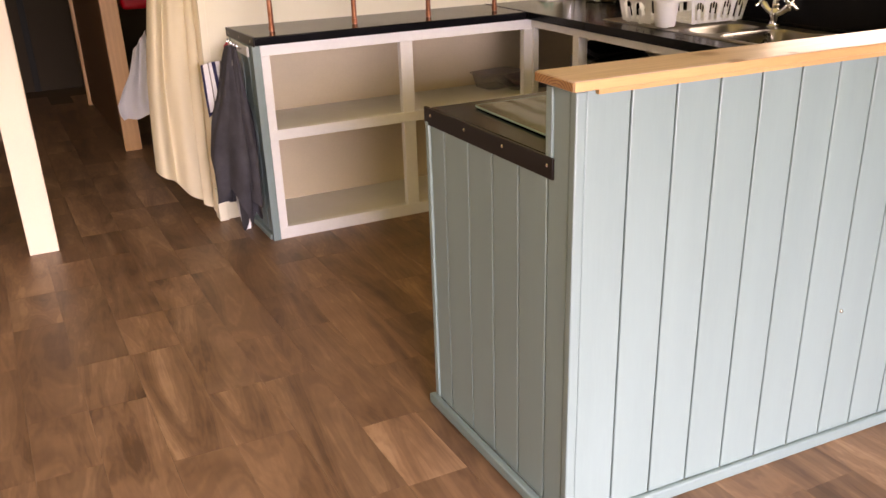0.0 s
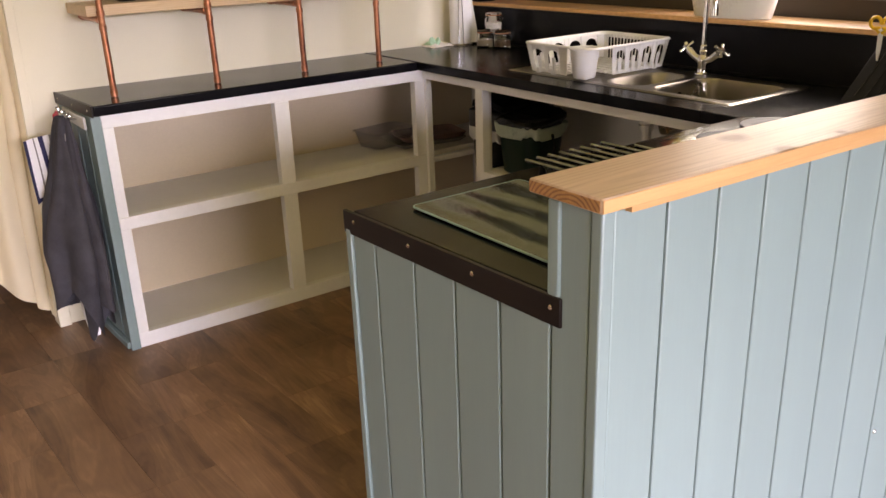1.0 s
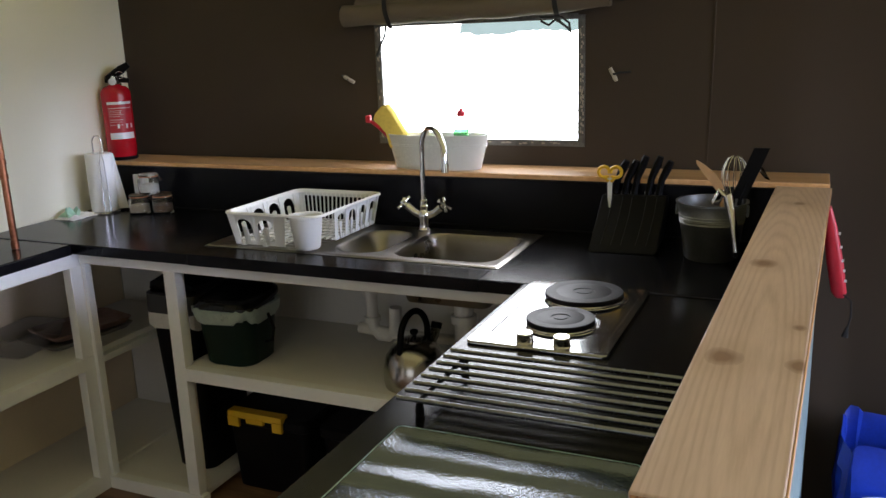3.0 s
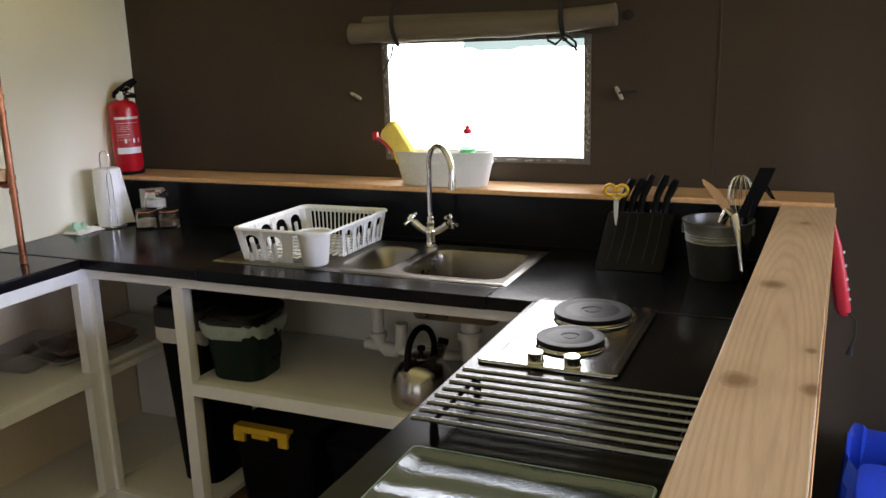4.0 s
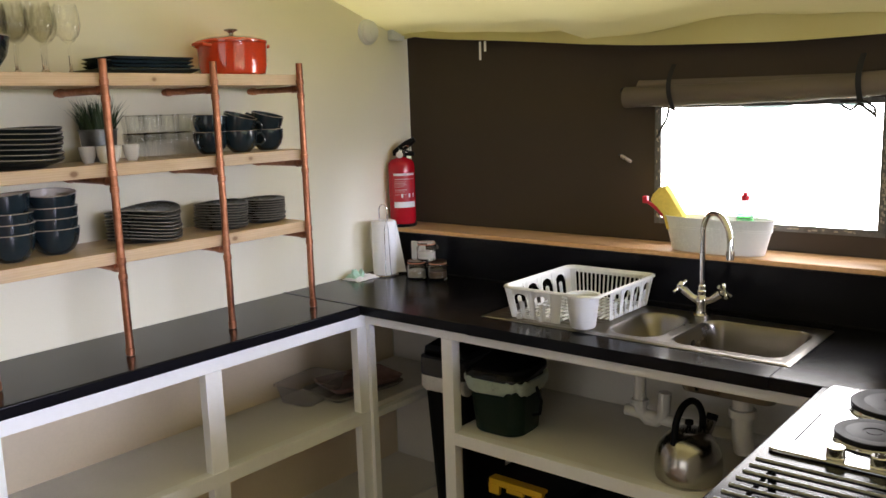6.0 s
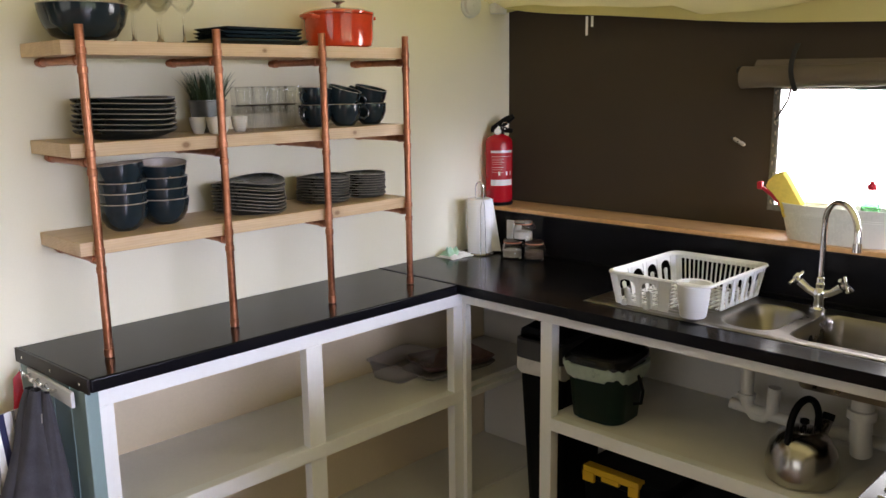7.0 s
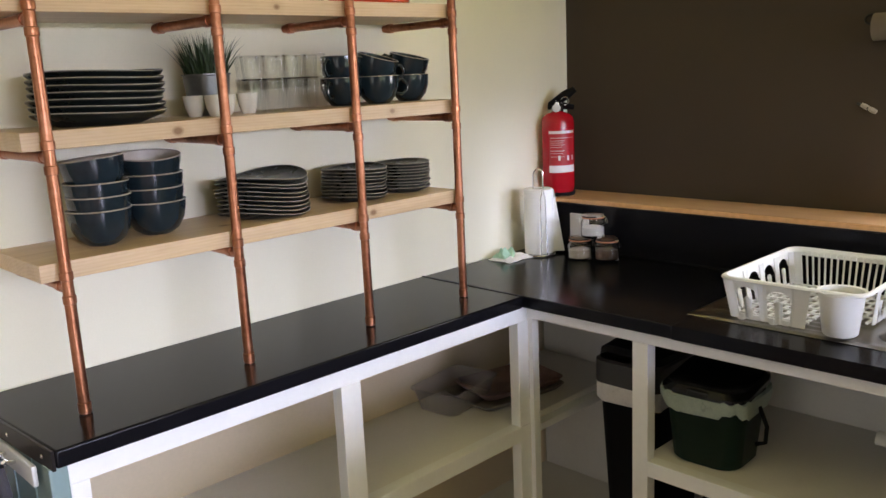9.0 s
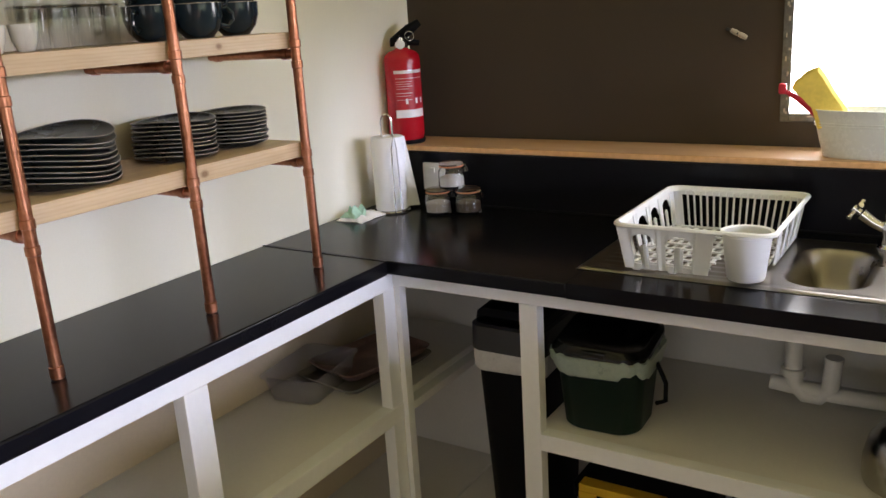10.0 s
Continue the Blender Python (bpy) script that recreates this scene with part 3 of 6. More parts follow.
def open_unit_north():
    at = (1.10, 3.80, 0)
    u = thing("shelving_unit", at, "white painted open shelving under the worktop, mostly empty", "kitchen unit")
    y0, y1 = 3.80, 3.835
    for x0, x1 in ((1.104, 1.141), (1.738, 1.798), (2.381, 2.428)):
        part("stile", boxed(x0, y0, 0.056, x1, y1, 0.828, bevel=0.002), "white", u, "", at)
    for z0, z1, e in ((0.0, 0.056, 0.0), (0.461, 0.507, 0.003), (0.828, UNDER - 0.0005, 0.0)):
        part("rail", boxed(1.104, y0 - e, z0, 2.428, y1, z1, bevel=0.002), "white", u, "", at)
    part("shelf", boxed(1.13, y1, 0.487, 2.98, WALL_N - 0.003, 0.505), "offwhite", u, "", at)
    part("shelf", boxed(1.13, y1, 0.034, 2.98, WALL_N - 0.003, 0.053), "offwhite", u, "", at)
    part("back_panel", boxed(1.11, WALL_N - 0.010, 0.053, 2.98, WALL_N - 0.004, 0.868), "beigeboard", u, "", at)
    part("end_panel", lean_x(boxed(1.080, 3.806, 0.0, 1.103, WALL_N - 0.003, UNDER - 0.001, bevel=0.002), -0.05, 3.80, 1.09), "sage", u, "sage green end panel", at)
    part("corner_trim", boxed(1.068, 3.793, 0.0, 1.1025, 3.8055, UNDER - 0.001, bevel=0.003), "sage_dark", u, "", at)
    part("corner_trim", boxed(1.070, 3.807, 0.028, 1.0795, 3.832, UNDER - 0.001, bevel=0.002), "sage_dark", u, "", at)
    part("moulding", lean_x(boxed(1.060, 3.815, 0.0, 1.0795, WALL_N - 0.004, 0.028, bevel=0.004), -0.05, 3.80), "sage_dark", u, "", at)
    for y in (3.90, 4.0, 4.1):
        part("groove_bead", lean_x(boxed(1.0775, y, 0.03, 1.0799, y + 0.006, UNDER - 0.003), -0.05, 3.80), "sage_dark", u, "", at)
    return u


def open_unit_east():
    at = (2.42, 3.0, 0)
    u = thing("shelving_unit", at, "white painted open shelving below the sink with bins", "kitchen unit")
    x0, x1 = 2.42, 2.455
    part("stile", boxed(x0, 3.393, 0.048, x1, 3.440, 0.8365, bevel=0.002), "white", u, "", at)
    part("stile", boxed(2.4275, 3.784, 0.048, x1, 3.7997, 0.8365), "white", u, "", at)
    part("rail", boxed(x0, 2.19, 0.8365, x1, 3.7985, UNDER - 0.0005, bevel=0.002), "white", u, "", at)
    part("rail", boxed(x0 - 0.002, 2.19, 0.468, x1, 3.3925, 0.512, bevel=0.002), "white", u, "", at)
    part("rail", boxed(x0, 3.378, 0.0, x1, 3.7985, 0.0475, bevel=0.002), "white", u, "", at)
    part("shelf", boxed(x1, 2.0, 0.492, 2.98, 3.415, 0.510), "offwhite", u, "", at)
    part("shelf", boxed(x1, 3.40, 0.026, 2.98, 3.834, 0.0455), "offwhite", u, "", at)
    part("rail", boxed(x1, 3.80, 0.463, 2.97, 3.8345, 0.4865, bevel=0.002), "white", u, "", at)
    part("divider", boxed(x1, 3.405, 0.0, 2.475, 3.425, 0.8365), "offwhite", u, "", at)
    part("back_panel", boxed(2.984, 1.70, 0.0, 2.998, WALL_N - 0.012, UNDER - 0.001), "offwhite", u, "", at)
    return u


open_unit_north()
open_unit_east()

wt = thing("worktop", (1.07, 3.785, UNDER), "black matt laminate worktop along the cream wall", "worktop")
part("slab", lean_x(boxed(1.081, 3.784, UNDER, 2.388, WALL_N - 0.001, TOP, bevel=0.005, seg=3), -0.058, 3.785, 1.2), "black_top", wt, "", wt.location)
part("edge_strip", lean_x(boxed(1.074, 3.786, UNDER - 0.003, 1.0805, WALL_N - 0.002, TOP + 0.0005, bevel=0.001), -0.058, 3.785), "strip", wt, "dark edging strip", wt.location)
for y in (3.83, 3.99, 4.16):
    part("screw", lathe([(0, 0), (0.0045, 0), (0.003, 0.0015), (0, 0.0018)], 10, m=pose(1.074 - 0.058 * (y - 3.785), y, TOP - 0.02, 0, -90, 0)), "chrome", wt, "", wt.location)

# east worktop with a cut-out for the sink
SX0, SX1, SY0, SY1 = 2.496, 2.912, 2.329, 3.328
BACK = 2.985
ew = thing("worktop", (2.4, 3.0, UNDER), "black matt laminate worktop holding the sink", "worktop")
bm = boxed(2.392, SY1 - 0.02, UNDER, BACK, WALL_N - 0.001, TOP, bevel=0.004)
box(bm, 2.392, 1.60, UNDER, BACK, SY0 + 0.02, TOP, bevel=0.004)
box(bm, 2.392, SY0 + 0.02, UNDER, SX0 + 0.03, SY1 - 0.02, TOP)
box(bm, SX1 - 0.02, SY0 + 0.02, UNDER, BACK, SY1 - 0.02, TOP)
part("slab", bm, "black_top", ew, "", ew.location)
part("joint_strip", boxed(2.385, 3.788, TOP, 2.392, WALL_N - 0.002, TOP + 0.0016), "strip", ew, "", ew.location)

sp = thing("backsplash", (2.99, 3.0, TOP), "black laminate upstand behind the sink", "backsplash")
part("panel", boxed(BACK + 0.0005, 1.60, UNDER, 3.012, WALL_N - 0.002, 1.0715), "black_top", sp, "", sp.location)
part("sealant_bead", tube([(BACK - 0.0005, y, TOP + 0.002) for y in (1.62, 2.9, 4.19)], 0.0035, 6), "black", sp, "", sp.location)
part("cap_strip", boxed(2.979, 1.60, 1.072, 3.02, WALL_N - 0.002, 1.0765, bevel=0.001), "strip", sp, "dark edging strip", sp.location)
LEDGE = 1.095
lg = thing("window_ledge", (3.1, 3.0, 1.077), "honey-coloured pine ledge along the canvas wall", "ledge")
part("board", boxed(2.9735, 1.515, 1.077, WALL_E - 0.012, WALL_N - 0.002, LEDGE, bevel=0.003), "pine_y", lg, "", lg.location)
part("front_edge", boxed(2.9705, 1.515, 1.0785, 2.9732, WALL_N - 0.002, LEDGE - 0.0015, bevel=0.001, seg=1), "pine_edge", lg, "paler strip along the front edge", lg.location)

# peninsula: its end and its long sides are not quite square to the rest
PX, PS, PN = 1.190, 1.578, 2.235
END, SIDE = -0.042, -0.028
pen = thing("peninsula", (PX, PS, 0), "sage green tongue-and-groove clad peninsula counter", "kitchen unit")
o = pen.location


def pen_part(name, bm, material, label="", end=False):
    lean_x(bm, END, PS, 1.3) if end else lean_y(bm, SIDE, PX)
    return part(name, bm, material, pen, label, o)


pen_part("core", boxed(PX + 0.020, PS + 0.016, 0.0, 2.97, PS + 0.09, 1.060), "offwhite")
pen_part("core", boxed(PX + 0.016, PS + 0.09, 0.0, PX + 0.06, PN - 0.01, UNDER - 0.001), "offwhite", end=True)
pen_part("core", boxed(PX + 0.06, PN - 0.05, 0.0, 2.3, PN - 0.03, UNDER - 0.001), "offwhite", "white inner panel")
# end boards (the one beneath the bar rises above the worktop)
cuts = [PN - 0.016, 2.140, 2.016, 1.900, 1.786, 1.672, PS + 0.018]
for k, (a, b) in enumerate(zip(cuts, cuts[1:])):
    top = UNDER - 0.008 if k < 5 else 1.060
    pen_part("board", boxed(PX, b + 0.002, 0.028, PX + 0.016, a - 0.002, top, bevel=0.0035), "sage", end=True)
pen_part("corner_trim", boxed(PX - 0.006, PN - 0.018, 0.0, PX + 0.02, PN, UNDER - 0.001, bevel=0.003), "sage", end=True)
pen_part("upstand_trim", boxed(PX - 0.006, 1.652, TOP + 0.002, PX + 0.03, 1.674, 1.060, bevel=0.003), "sage", end=True)
pen_part("upstand_lining", boxed(PX + 0.03, 1.654, TOP + 0.001, 2.97, 1.672, 1.060), "black_top", "black laminate upstand")
pen_part("corner_trim", boxed(PX - 0.003, PS - 0.004, 0.0, PX + 0.022, PS + 0.018, 1.060, bevel=0.004), "sage")
xs = [PX + 0.022] + [1.319 + 0.1120 * k for k in range(16)]
for a, b in zip(xs, xs[1:]):
    pen_part("board", boxed(a + 0.0018, PS, 0.028, min(b, 2.985) - 0.0018, PS + 0.016, 1.060, bevel=0.0035), "sage")
pen_part("moulding", boxed(PX - 0.022, PS - 0.012, 0.0, PX - 0.0005, PN + 0.012, 0.032, bevel=0.005), "sage_dark", end=True)
pen_part("moulding", boxed(PX, PS - 0.016, 0.0, 3.02, PS - 0.0005, 0.034, bevel=0.005), "sage_dark")
pen_part("nail", lathe([(0, 0), (0.005, 0), (0.003, 0.003), (0, 0.004)], 10, m=pose(2.006, PS, 0.400, 90, 0, 0)), "chrome")

pw = thing("worktop", (1.19, 1.9, UNDER), "black matt laminate worktop on the peninsula", "worktop")
part("slab", lean_x(boxed(1.190, 1.640, UNDER, 2.3915, 2.222, TOP, bevel=0.005, seg=3), END, 1.67, 1.3), "black_top", pw, "", pw.location)
part("edge_strip", lean_x(boxed(1.181, 1.648, UNDER - 0.010, 1.1890, 2.240, TOP + 0.0005, bevel=0.001), END, 1.67), "strip", pw, "dark edging strip with screws", pw.location)
part("joint_strip", boxed(2.392, 1.64, TOP, 2.399, 2.20, TOP + 0.0016), "strip", pw, "", pw.location)
for y in (2.204, 2.024, 1.847, 1.668):
    part("screw", lathe([(0, 0), (0.0045, 0), (0.003, 0.0015), (0, 0.0018)], 10, m=pose(1.181 + END * (y - 1.67), y, TOP - 0.018, 0, -90, 0)), "chrome", pw, "", pw.location)

bar = thing("bar_top", (1.18, 1.6, 1.063), "knotty planed pine board capping the peninsula", "bar top")
part("board", lean_y(boxed(1.173, 1.5625, 1.0630, 2.972, 1.706, 1.0845, bevel=0.003, seg=3), SIDE, 1.17), "pine_x", bar, "", bar.location)
part("front_edge", lean_y(boxed(1.1735, 1.5600, 1.0645, 2.972, 1.5622, 1.0832, bevel=0.0008, seg=1), SIDE, 1.17), "pine_edge", bar, "orange varnished front edge", bar.location)
part("end_grain", boxed(1.1710, 1.5650, 1.0655, 1.1728, 1.7035, 1.0820, bevel=0.0006, seg=1), "endgrain", bar, "orange end grain with dark year rings", bar.location)
part("batten", lean_y(boxed(1.232, 1.5655, 1.054, 2.965, 1.5770, 1.0629), SIDE, 1.17), "pine_edge", bar, "", bar.location)


# ---- open shelf rack on the cream wall ----
SH = (1.220, 1.473, 1.728)
TUBES = (1.193, 1.573, 1.938, 2.288)
rack = thing("shelf_rack", (1.14, 3.92, TOP), "three pale pine shelves on copper tube uprights, laden with crockery", "shelf")
o = rack.location
for z in SH:
    part("shelf", boxed(1.150, 3.938, z - 0.036, 2.300, WALL_N - 0.002, z, bevel=0.002), "shelf", rack, "", o)
for x in TUBES:
    up = part("upright", tube([(x, 3.922, TOP + 0.001), (x, 3.922, 1.30), (x, 3.922, 1.765)], 0.0112, 16), "copper", rack, "copper tube", o)
    lumps = [(TOP + 0.003, 0.022)]
    for z in SH:
        zb = z - 0.036 - 0.013
        lumps += [(zb - 0.033, 0.018), (zb + 0.014, 0.018)]
        arm = part("bracket", tube([(x, 3.922, zb), (x, 4.05, zb), (x, WALL_N - 0.003, zb)], 0.0108, 14), "copper", rack, "copper tube bracket", o)
        for y in (3.945, 4.168):
            part("collar", tube([(x, y, zb), (x, y + 0.018, zb)], 0.0132, 14), "copper", arm, "", o)
    for z, h in lumps:
        part("coupling", lathe([(0.0112, z), (0.0131, z + 0.0015), (0.0131, z + h - 0.0015), (0.0112, z + h)], 16, at=(x, 3.922, 0)), "copper", up, "", o)


def bowl(name, r, h, label, category, foot=0.45, group=""):
    b = thing(name, (0, 0, 0), label, category, group)
    part("body", lathe([(0, 0.004), (r * foot, 0.004), (r * foot, 0), (r * (foot + 0.03), 0.001), (r * 0.72, h * 0.16), (r * 0.90, h * 0.45), (r * 0.985, h * 0.8), (r, h * 0.985)], 40), "glaze", b, "glossy dark teal glaze")
    part("inside", lathe([(r * 0.975, h * 0.985), (r * 0.95, h * 0.8), (r * 0.87, h * 0.5), (r * 0.66, h * 0.22), (r * 0.3, h * 0.12), (0, h * 0.11)], 40), "glaze_in", b, "pale speckled glaze inside")
    part("rim", tube([(r * 0.9875 * math.cos(a), r * 0.9875 * math.sin(a), h * 0.987) for a in np.linspace(0, 2 * math.pi, 40, endpoint=False)], r * 0.013 + 0.0007, 6, closed=True), "rim", b, "unglazed tan rim")
    return b


first = bowl("bowl", 0.0665, 0.078, "dark teal glazed bowl with tan rim, stacked on pine shelf", "bowl", group="stacked cereal bowls")
first.matrix_world = pose(1.326, 4.055, SH[0])
for k in range(1, 4):
    copy_thing(first, pose(1.326 + 0.002 * (k % 2), 4.055 - 0.001 * k, SH[0] + 0.0292 * k + 0.021 * (k == 3), -3.0 * (k == 3), -4.0 * (k == 3), 40 * k * (k < 3)))
first = bowl("bowl", 0.069, 0.076, "dark teal glazed bowl with tan rim, in the taller stack", "bowl", group="stacked cereal bowls")
first.matrix_world = pose(1.461, 4.075, SH[0])
for k in range(1, 4):
    copy_thing(first, pose(1.461 - 0.002 * (k % 2), 4.075, SH[0] + 0.0312 * k + 0.010 * (k == 3), 6.0 * (k == 3), -2.0 * (k == 3), 70 * k * (k < 3)))


def plate(r, label, group, wave=0.0, deep=1.0):
    p = thing("plate", (0, 0, 0), label, "plate", group)
    bm = lathe([(0, 0.003), (r * 0.55, 0.003), (r * 0.56, 0.0), (r * 0.60, 0.0), (r * 0.72, 0.0035), (r * 0.95, 0.0098), (r, 0.0135), (r * 0.994, 0.0150), (r * 0.975, 0.0148), (r * 0.92, 0.0115), (r * 0.66, 0.0075), (r * 0.3, 0.007), (0, 0.007)], 44)
    for v in bm.verts:
        a, d = math.atan2(v.co.y, v.co.x), math.hypot(v.co.x, v.co.y) / r
        if d > 0.62:
            v.co.z += wave * math.sin(2 * a + 0.6) * (d - 0.62)
            f = 1 + 0.025 * math.sin(3 * a + 1.0) * (d - 0.6)
            v.co.x, v.co.y = v.co.x * f, v.co.y * f
    bmesh.ops.scale(bm, vec=(1, 1, deep), verts=bm.verts)
    part("dish", bm, "plateglaze", p)
    bm = tube([(r * 0.995 * math.cos(a) * (1 + 0.01 * math.sin(3 * a + 1)), r * 0.995 * math.sin(a) * (1 + 0.01 * math.sin(3 * a + 1)), deep * (0.0150 + 0.38 * wave * math.sin(2 * a + 0.6))) for a in np.linspace(0, 2 * math.pi, 44, endpoint=False)], 0.0012, 5, closed=True)
    part("rim", bm, "platerim", p, "bare tan rim")
    return p


def plate_stack(x, y, z, r, n, pitch, label, group, wave, deep=1.0):
    one = plate(r, label, group, wave, deep)
    one.matrix_world = pose(x, y, z)
    for k in range(1, n):
        # the uppermost plate of a wavy stack lies askew
        askew = 75 * wave * (k == n - 1 and wave > 0.01)
        copy_thing(one, pose(x + random.uniform(-0.003, 0.003), y + random.uniform(-0.003, 0.003), z + pitch * k + 0.0016 * askew, 0, -askew, random.uniform(-9, 9)))


plate_stack(1.742, 4.068, SH[0], 0.114, 9, 0.0102, "dark teal side plate with a wavy rim, stacked", "stacked side plates", 0.022)
plate_stack(2.030, 4.068, SH[0], 0.090, 9, 0.0090, "small dark teal plate in a loose stack", "stacked small plates", 0.009)
plate_stack(2.212, 4.075, SH[0], 0.081, 9, 0.0085, "small dark teal plate in a neat stack", "stacked saucers", 0.004)
plate_stack(1.357, 4.062, SH[1], 0.137, 7, 0.0137, "large dark teal dinner plate, stacked on pine shelf", "stacked dinner plates", 0.004, 1.8)

# grass in a tin pot, small cups in front
p = thing("potted_grass", (1.652, 4.128, SH[1]), "silver tin pot of spiky artificial grass on a shelf", "plant")
part("pot", lathe([(0, 0), (0.046, 0), (0.055, 0.092), (0.058, 0.094), (0.058, 0.097), (0.053, 0.096), (0.050, 0.08), (0, 0.078)], 36), "zinc", p, "silver tin pot")
bm = bmesh.new()
rnd = random.Random(5)
for k in range(330):
    a, d, h = rnd.uniform(0, 6.283), 0.046 * rnd.random() ** 0.6, rnd.uniform(0.055, 0.130)
    lean = (d / 0.046) * rnd.uniform(0.15, 0.75)
    b0 = Vector((d * math.cos(a), d * math.sin(a), 0.076))
    face = a + rnd.uniform(-1.5, 1.5)
    side = Vector((-math.sin(face), math.cos(face), 0)) * 0.0016
    pts = []
    for f in (0.0, 0.4, 0.75, 1.0):
        out = lean * h * f ** 1.7
        pts.append(b0 + Vector((math.cos(a) * out, max(-0.2, math.sin(a)) * out * 0.6, h * (f - 0.25 * lean * f * f))))
    v = [bm.verts.new(c) for c in (pts[0] - side, pts[0] + side, pts[1] + side, pts[1] - side, pts[2] + side * 0.6, pts[2] - side * 0.6, pts[3])]
    bm.faces.new(v[:4])
    bm.faces.new((v[3], v[2], v[4], v[5]))
    bm.faces.new((v[5], v[4], v[6]))
tagged(part("blades", bm, "leaf", p, "dark green blades"), kind="stuff")
one = thing("egg_cup", (1.703, 4.036, SH[1]), "small white ceramic egg cup on a shelf", "cup", "row of egg cups")
part("body", lathe([(0, 0), (0.014, 0), (0.0155, 0.003), (0.022, 0.020), (0.0255, 0.048), (0.0235, 0.048), (0.020, 0.020), (0, 0.010)], 28), "glazewhite", one)
for x, y in ((1.575, 4.056), (1.604, 4.012), (1.646, 4.044)):
    copy_thing(one, pose(x, y, SH[1]))

# drinking glasses, two deep and two high
one = thing("tumbler", (1.774, 4.02, SH[1]), "clear glass tumbler stacked with others on a shelf", "glass", "stacked tumblers")
bm = lathe([(0, 0), (0.0215, 0), (0.0235, 0.004), (0.0255, 0.036), (0.0280, 0.066), (0.0285, 0.079), (0.0280, 0.0800), (0.0272, 0.0796), (0.0270, 0.076)], 40)
for v in bm.verts:
    # ten shallow flutes below a plain lip
    f = 1 - 0.065 * (0.5 + 0.5 * math.cos(10 * math.atan2(v.co.y, v.co.x))) * (0.003 < v.co.z < 0.062)
    v.co.x, v.co.y = v.co.x * f, v.co.y * f
part("body", bm, "tumblerglass", one)
for k in range(-1, 3):
    for d in range(2):
        for h in range(2):
            if k or d or h:
                copy_thing(one, pose(1.774 + 0.0595 * k + 0.026 * d, 4.02 + 0.070 * d, SH[1] + 0.054 * h))


def mug():
    m = thing("mug", (0, 0, 0), "large dark teal glazed mug with tan rim", "mug", "piled teal mugs")
    r, h = 0.056, 0.072
    part("body", lathe([(0, 0.003), (0.026, 0.003), (0.027, 0), (0.030, 0.001), (0.047, 0.02), (0.055, 0.045), (r, h), (r - 0.003, h), (0.051, 0.045), (0.043, 0.022), (0, 0.010)], 36), "glaze", m)
    part("rim", tube([((r - 0.0015) * math.cos(a), (r - 0.0015) * math.sin(a), h) for a in np.linspace(0, 2 * math.pi, 36, endpoint=False)], 0.0016, 6, closed=True), "rim", m, "bare tan rim")
    part("handle", tube([(0.053, 0, 0.058), (0.070, 0, 0.062), (0.082, 0, 0.050), (0.082, 0, 0.034), (0.070, 0, 0.022), (0.052, 0, 0.026)], 0.0048, 8), "glaze", m)
    return m


one = mug()
one.matrix_world = pose(2.005, 4.06, SH[1], 0, 0, 205)
for x, y, z, rx, ry, rz in ((2.105, 4.03, 0, 0, 0, -20), (2.235, 4.05, 0, 0, 0, 30), (2.010, 4.065, 0.052, 0, -5, 200), (2.098, 4.045, 0.054, 12, 12, -15), (2.228, 4.058, 0.054, -8, -12, 150)):
    copy_thing(one, pose(x, y, SH[1] + z, rx, ry, rz))

# top shelf
b = bowl("serving_bowl", 0.113, 0.098, "large dark teal serving bowl on the top pine shelf", "bowl", 0.36)
b.matrix_world = pose(1.268, 4.065, SH[2])
one = thing("wine_glass", (1.40, 4.06, SH[2]), "clear stemmed wine glass on the top shelf", "glass", "wine glasses")
part("bowl", lathe([(0.0035, 0.085), (0.016, 0.092), (0.031, 0.110), (0.037, 0.135), (0.035, 0.165), (0.029, 0.195), (0.0278, 0.195), (0.0338, 0.165), (0.0357, 0.135), (0.0295, 0.111), (0.013, 0.095), (0, 0.092)], 28), "thinglass", one)
part("stem", lathe([(0, 0), (0.032, 0), (0.032, 0.0015), (0.008, 0.005), (0.0035, 0.014), (0.003, 0.07), (0.0035, 0.0845)], 24), "glass", one)
for x, y in ((1.435, 4.12), (1.465, 4.04), (1.510, 4.11), (1.548, 4.05), (1.385, 4.14)):
    copy_thing(one, pose(x, y, SH[2]))


def platter(wx, wy, label):
    p = thing("platter", (0, 0, 0), label, "plate", "stacked platters")
    loops = [[(x * s, y * s, z) for x, y in rounded(wx, wy, 0.012, 3)] for s, z in ((0.80, 0.0), (0.985, 0.013), (1.0, 0.0155), (0.985, 0.017), (0.81, 0.005))]
    part("dish", stack(loops), "glaze", p)
    return p


for k in range(4):
    platter(0.158 if k == 0 else 0.140, 0.105 if k == 0 else 0.092, "dark rectangular glazed platter in a stack").matrix_world = pose(1.772 + 0.004 * (k % 2), 4.07, SH[2] + 0.0115 * k, 0, 0, (-1.5, 1, -0.5, 1.5)[k])

pan = thing("casserole_pan", (2.122, 4.065, SH[2]), "orange-red enamelled casserole with lid on the top shelf", "pan")
part("body", lathe([(0, 0), (0.100, 0), (0.108, 0.006), (0.113, 0.03), (0.116, 0.105), (0.113, 0.107), (0, 0.107)], 48), "pan", pan)
lid = part("lid", lathe([(0.117, 0.107), (0.118, 0.113), (0.112, 0.117), (0.085, 0.125), (0.04, 0.130), (0, 0.131)], 48), "pan", pan, "shallow domed enamel lid")
part("knob", lathe([(0.008, 0.130), (0.007, 0.141), (0.012, 0.146), (0.022, 0.149), (0.022, 0.153), (0.012, 0.155), (0, 0.155)], 24), "steel", lid, "steel knob")
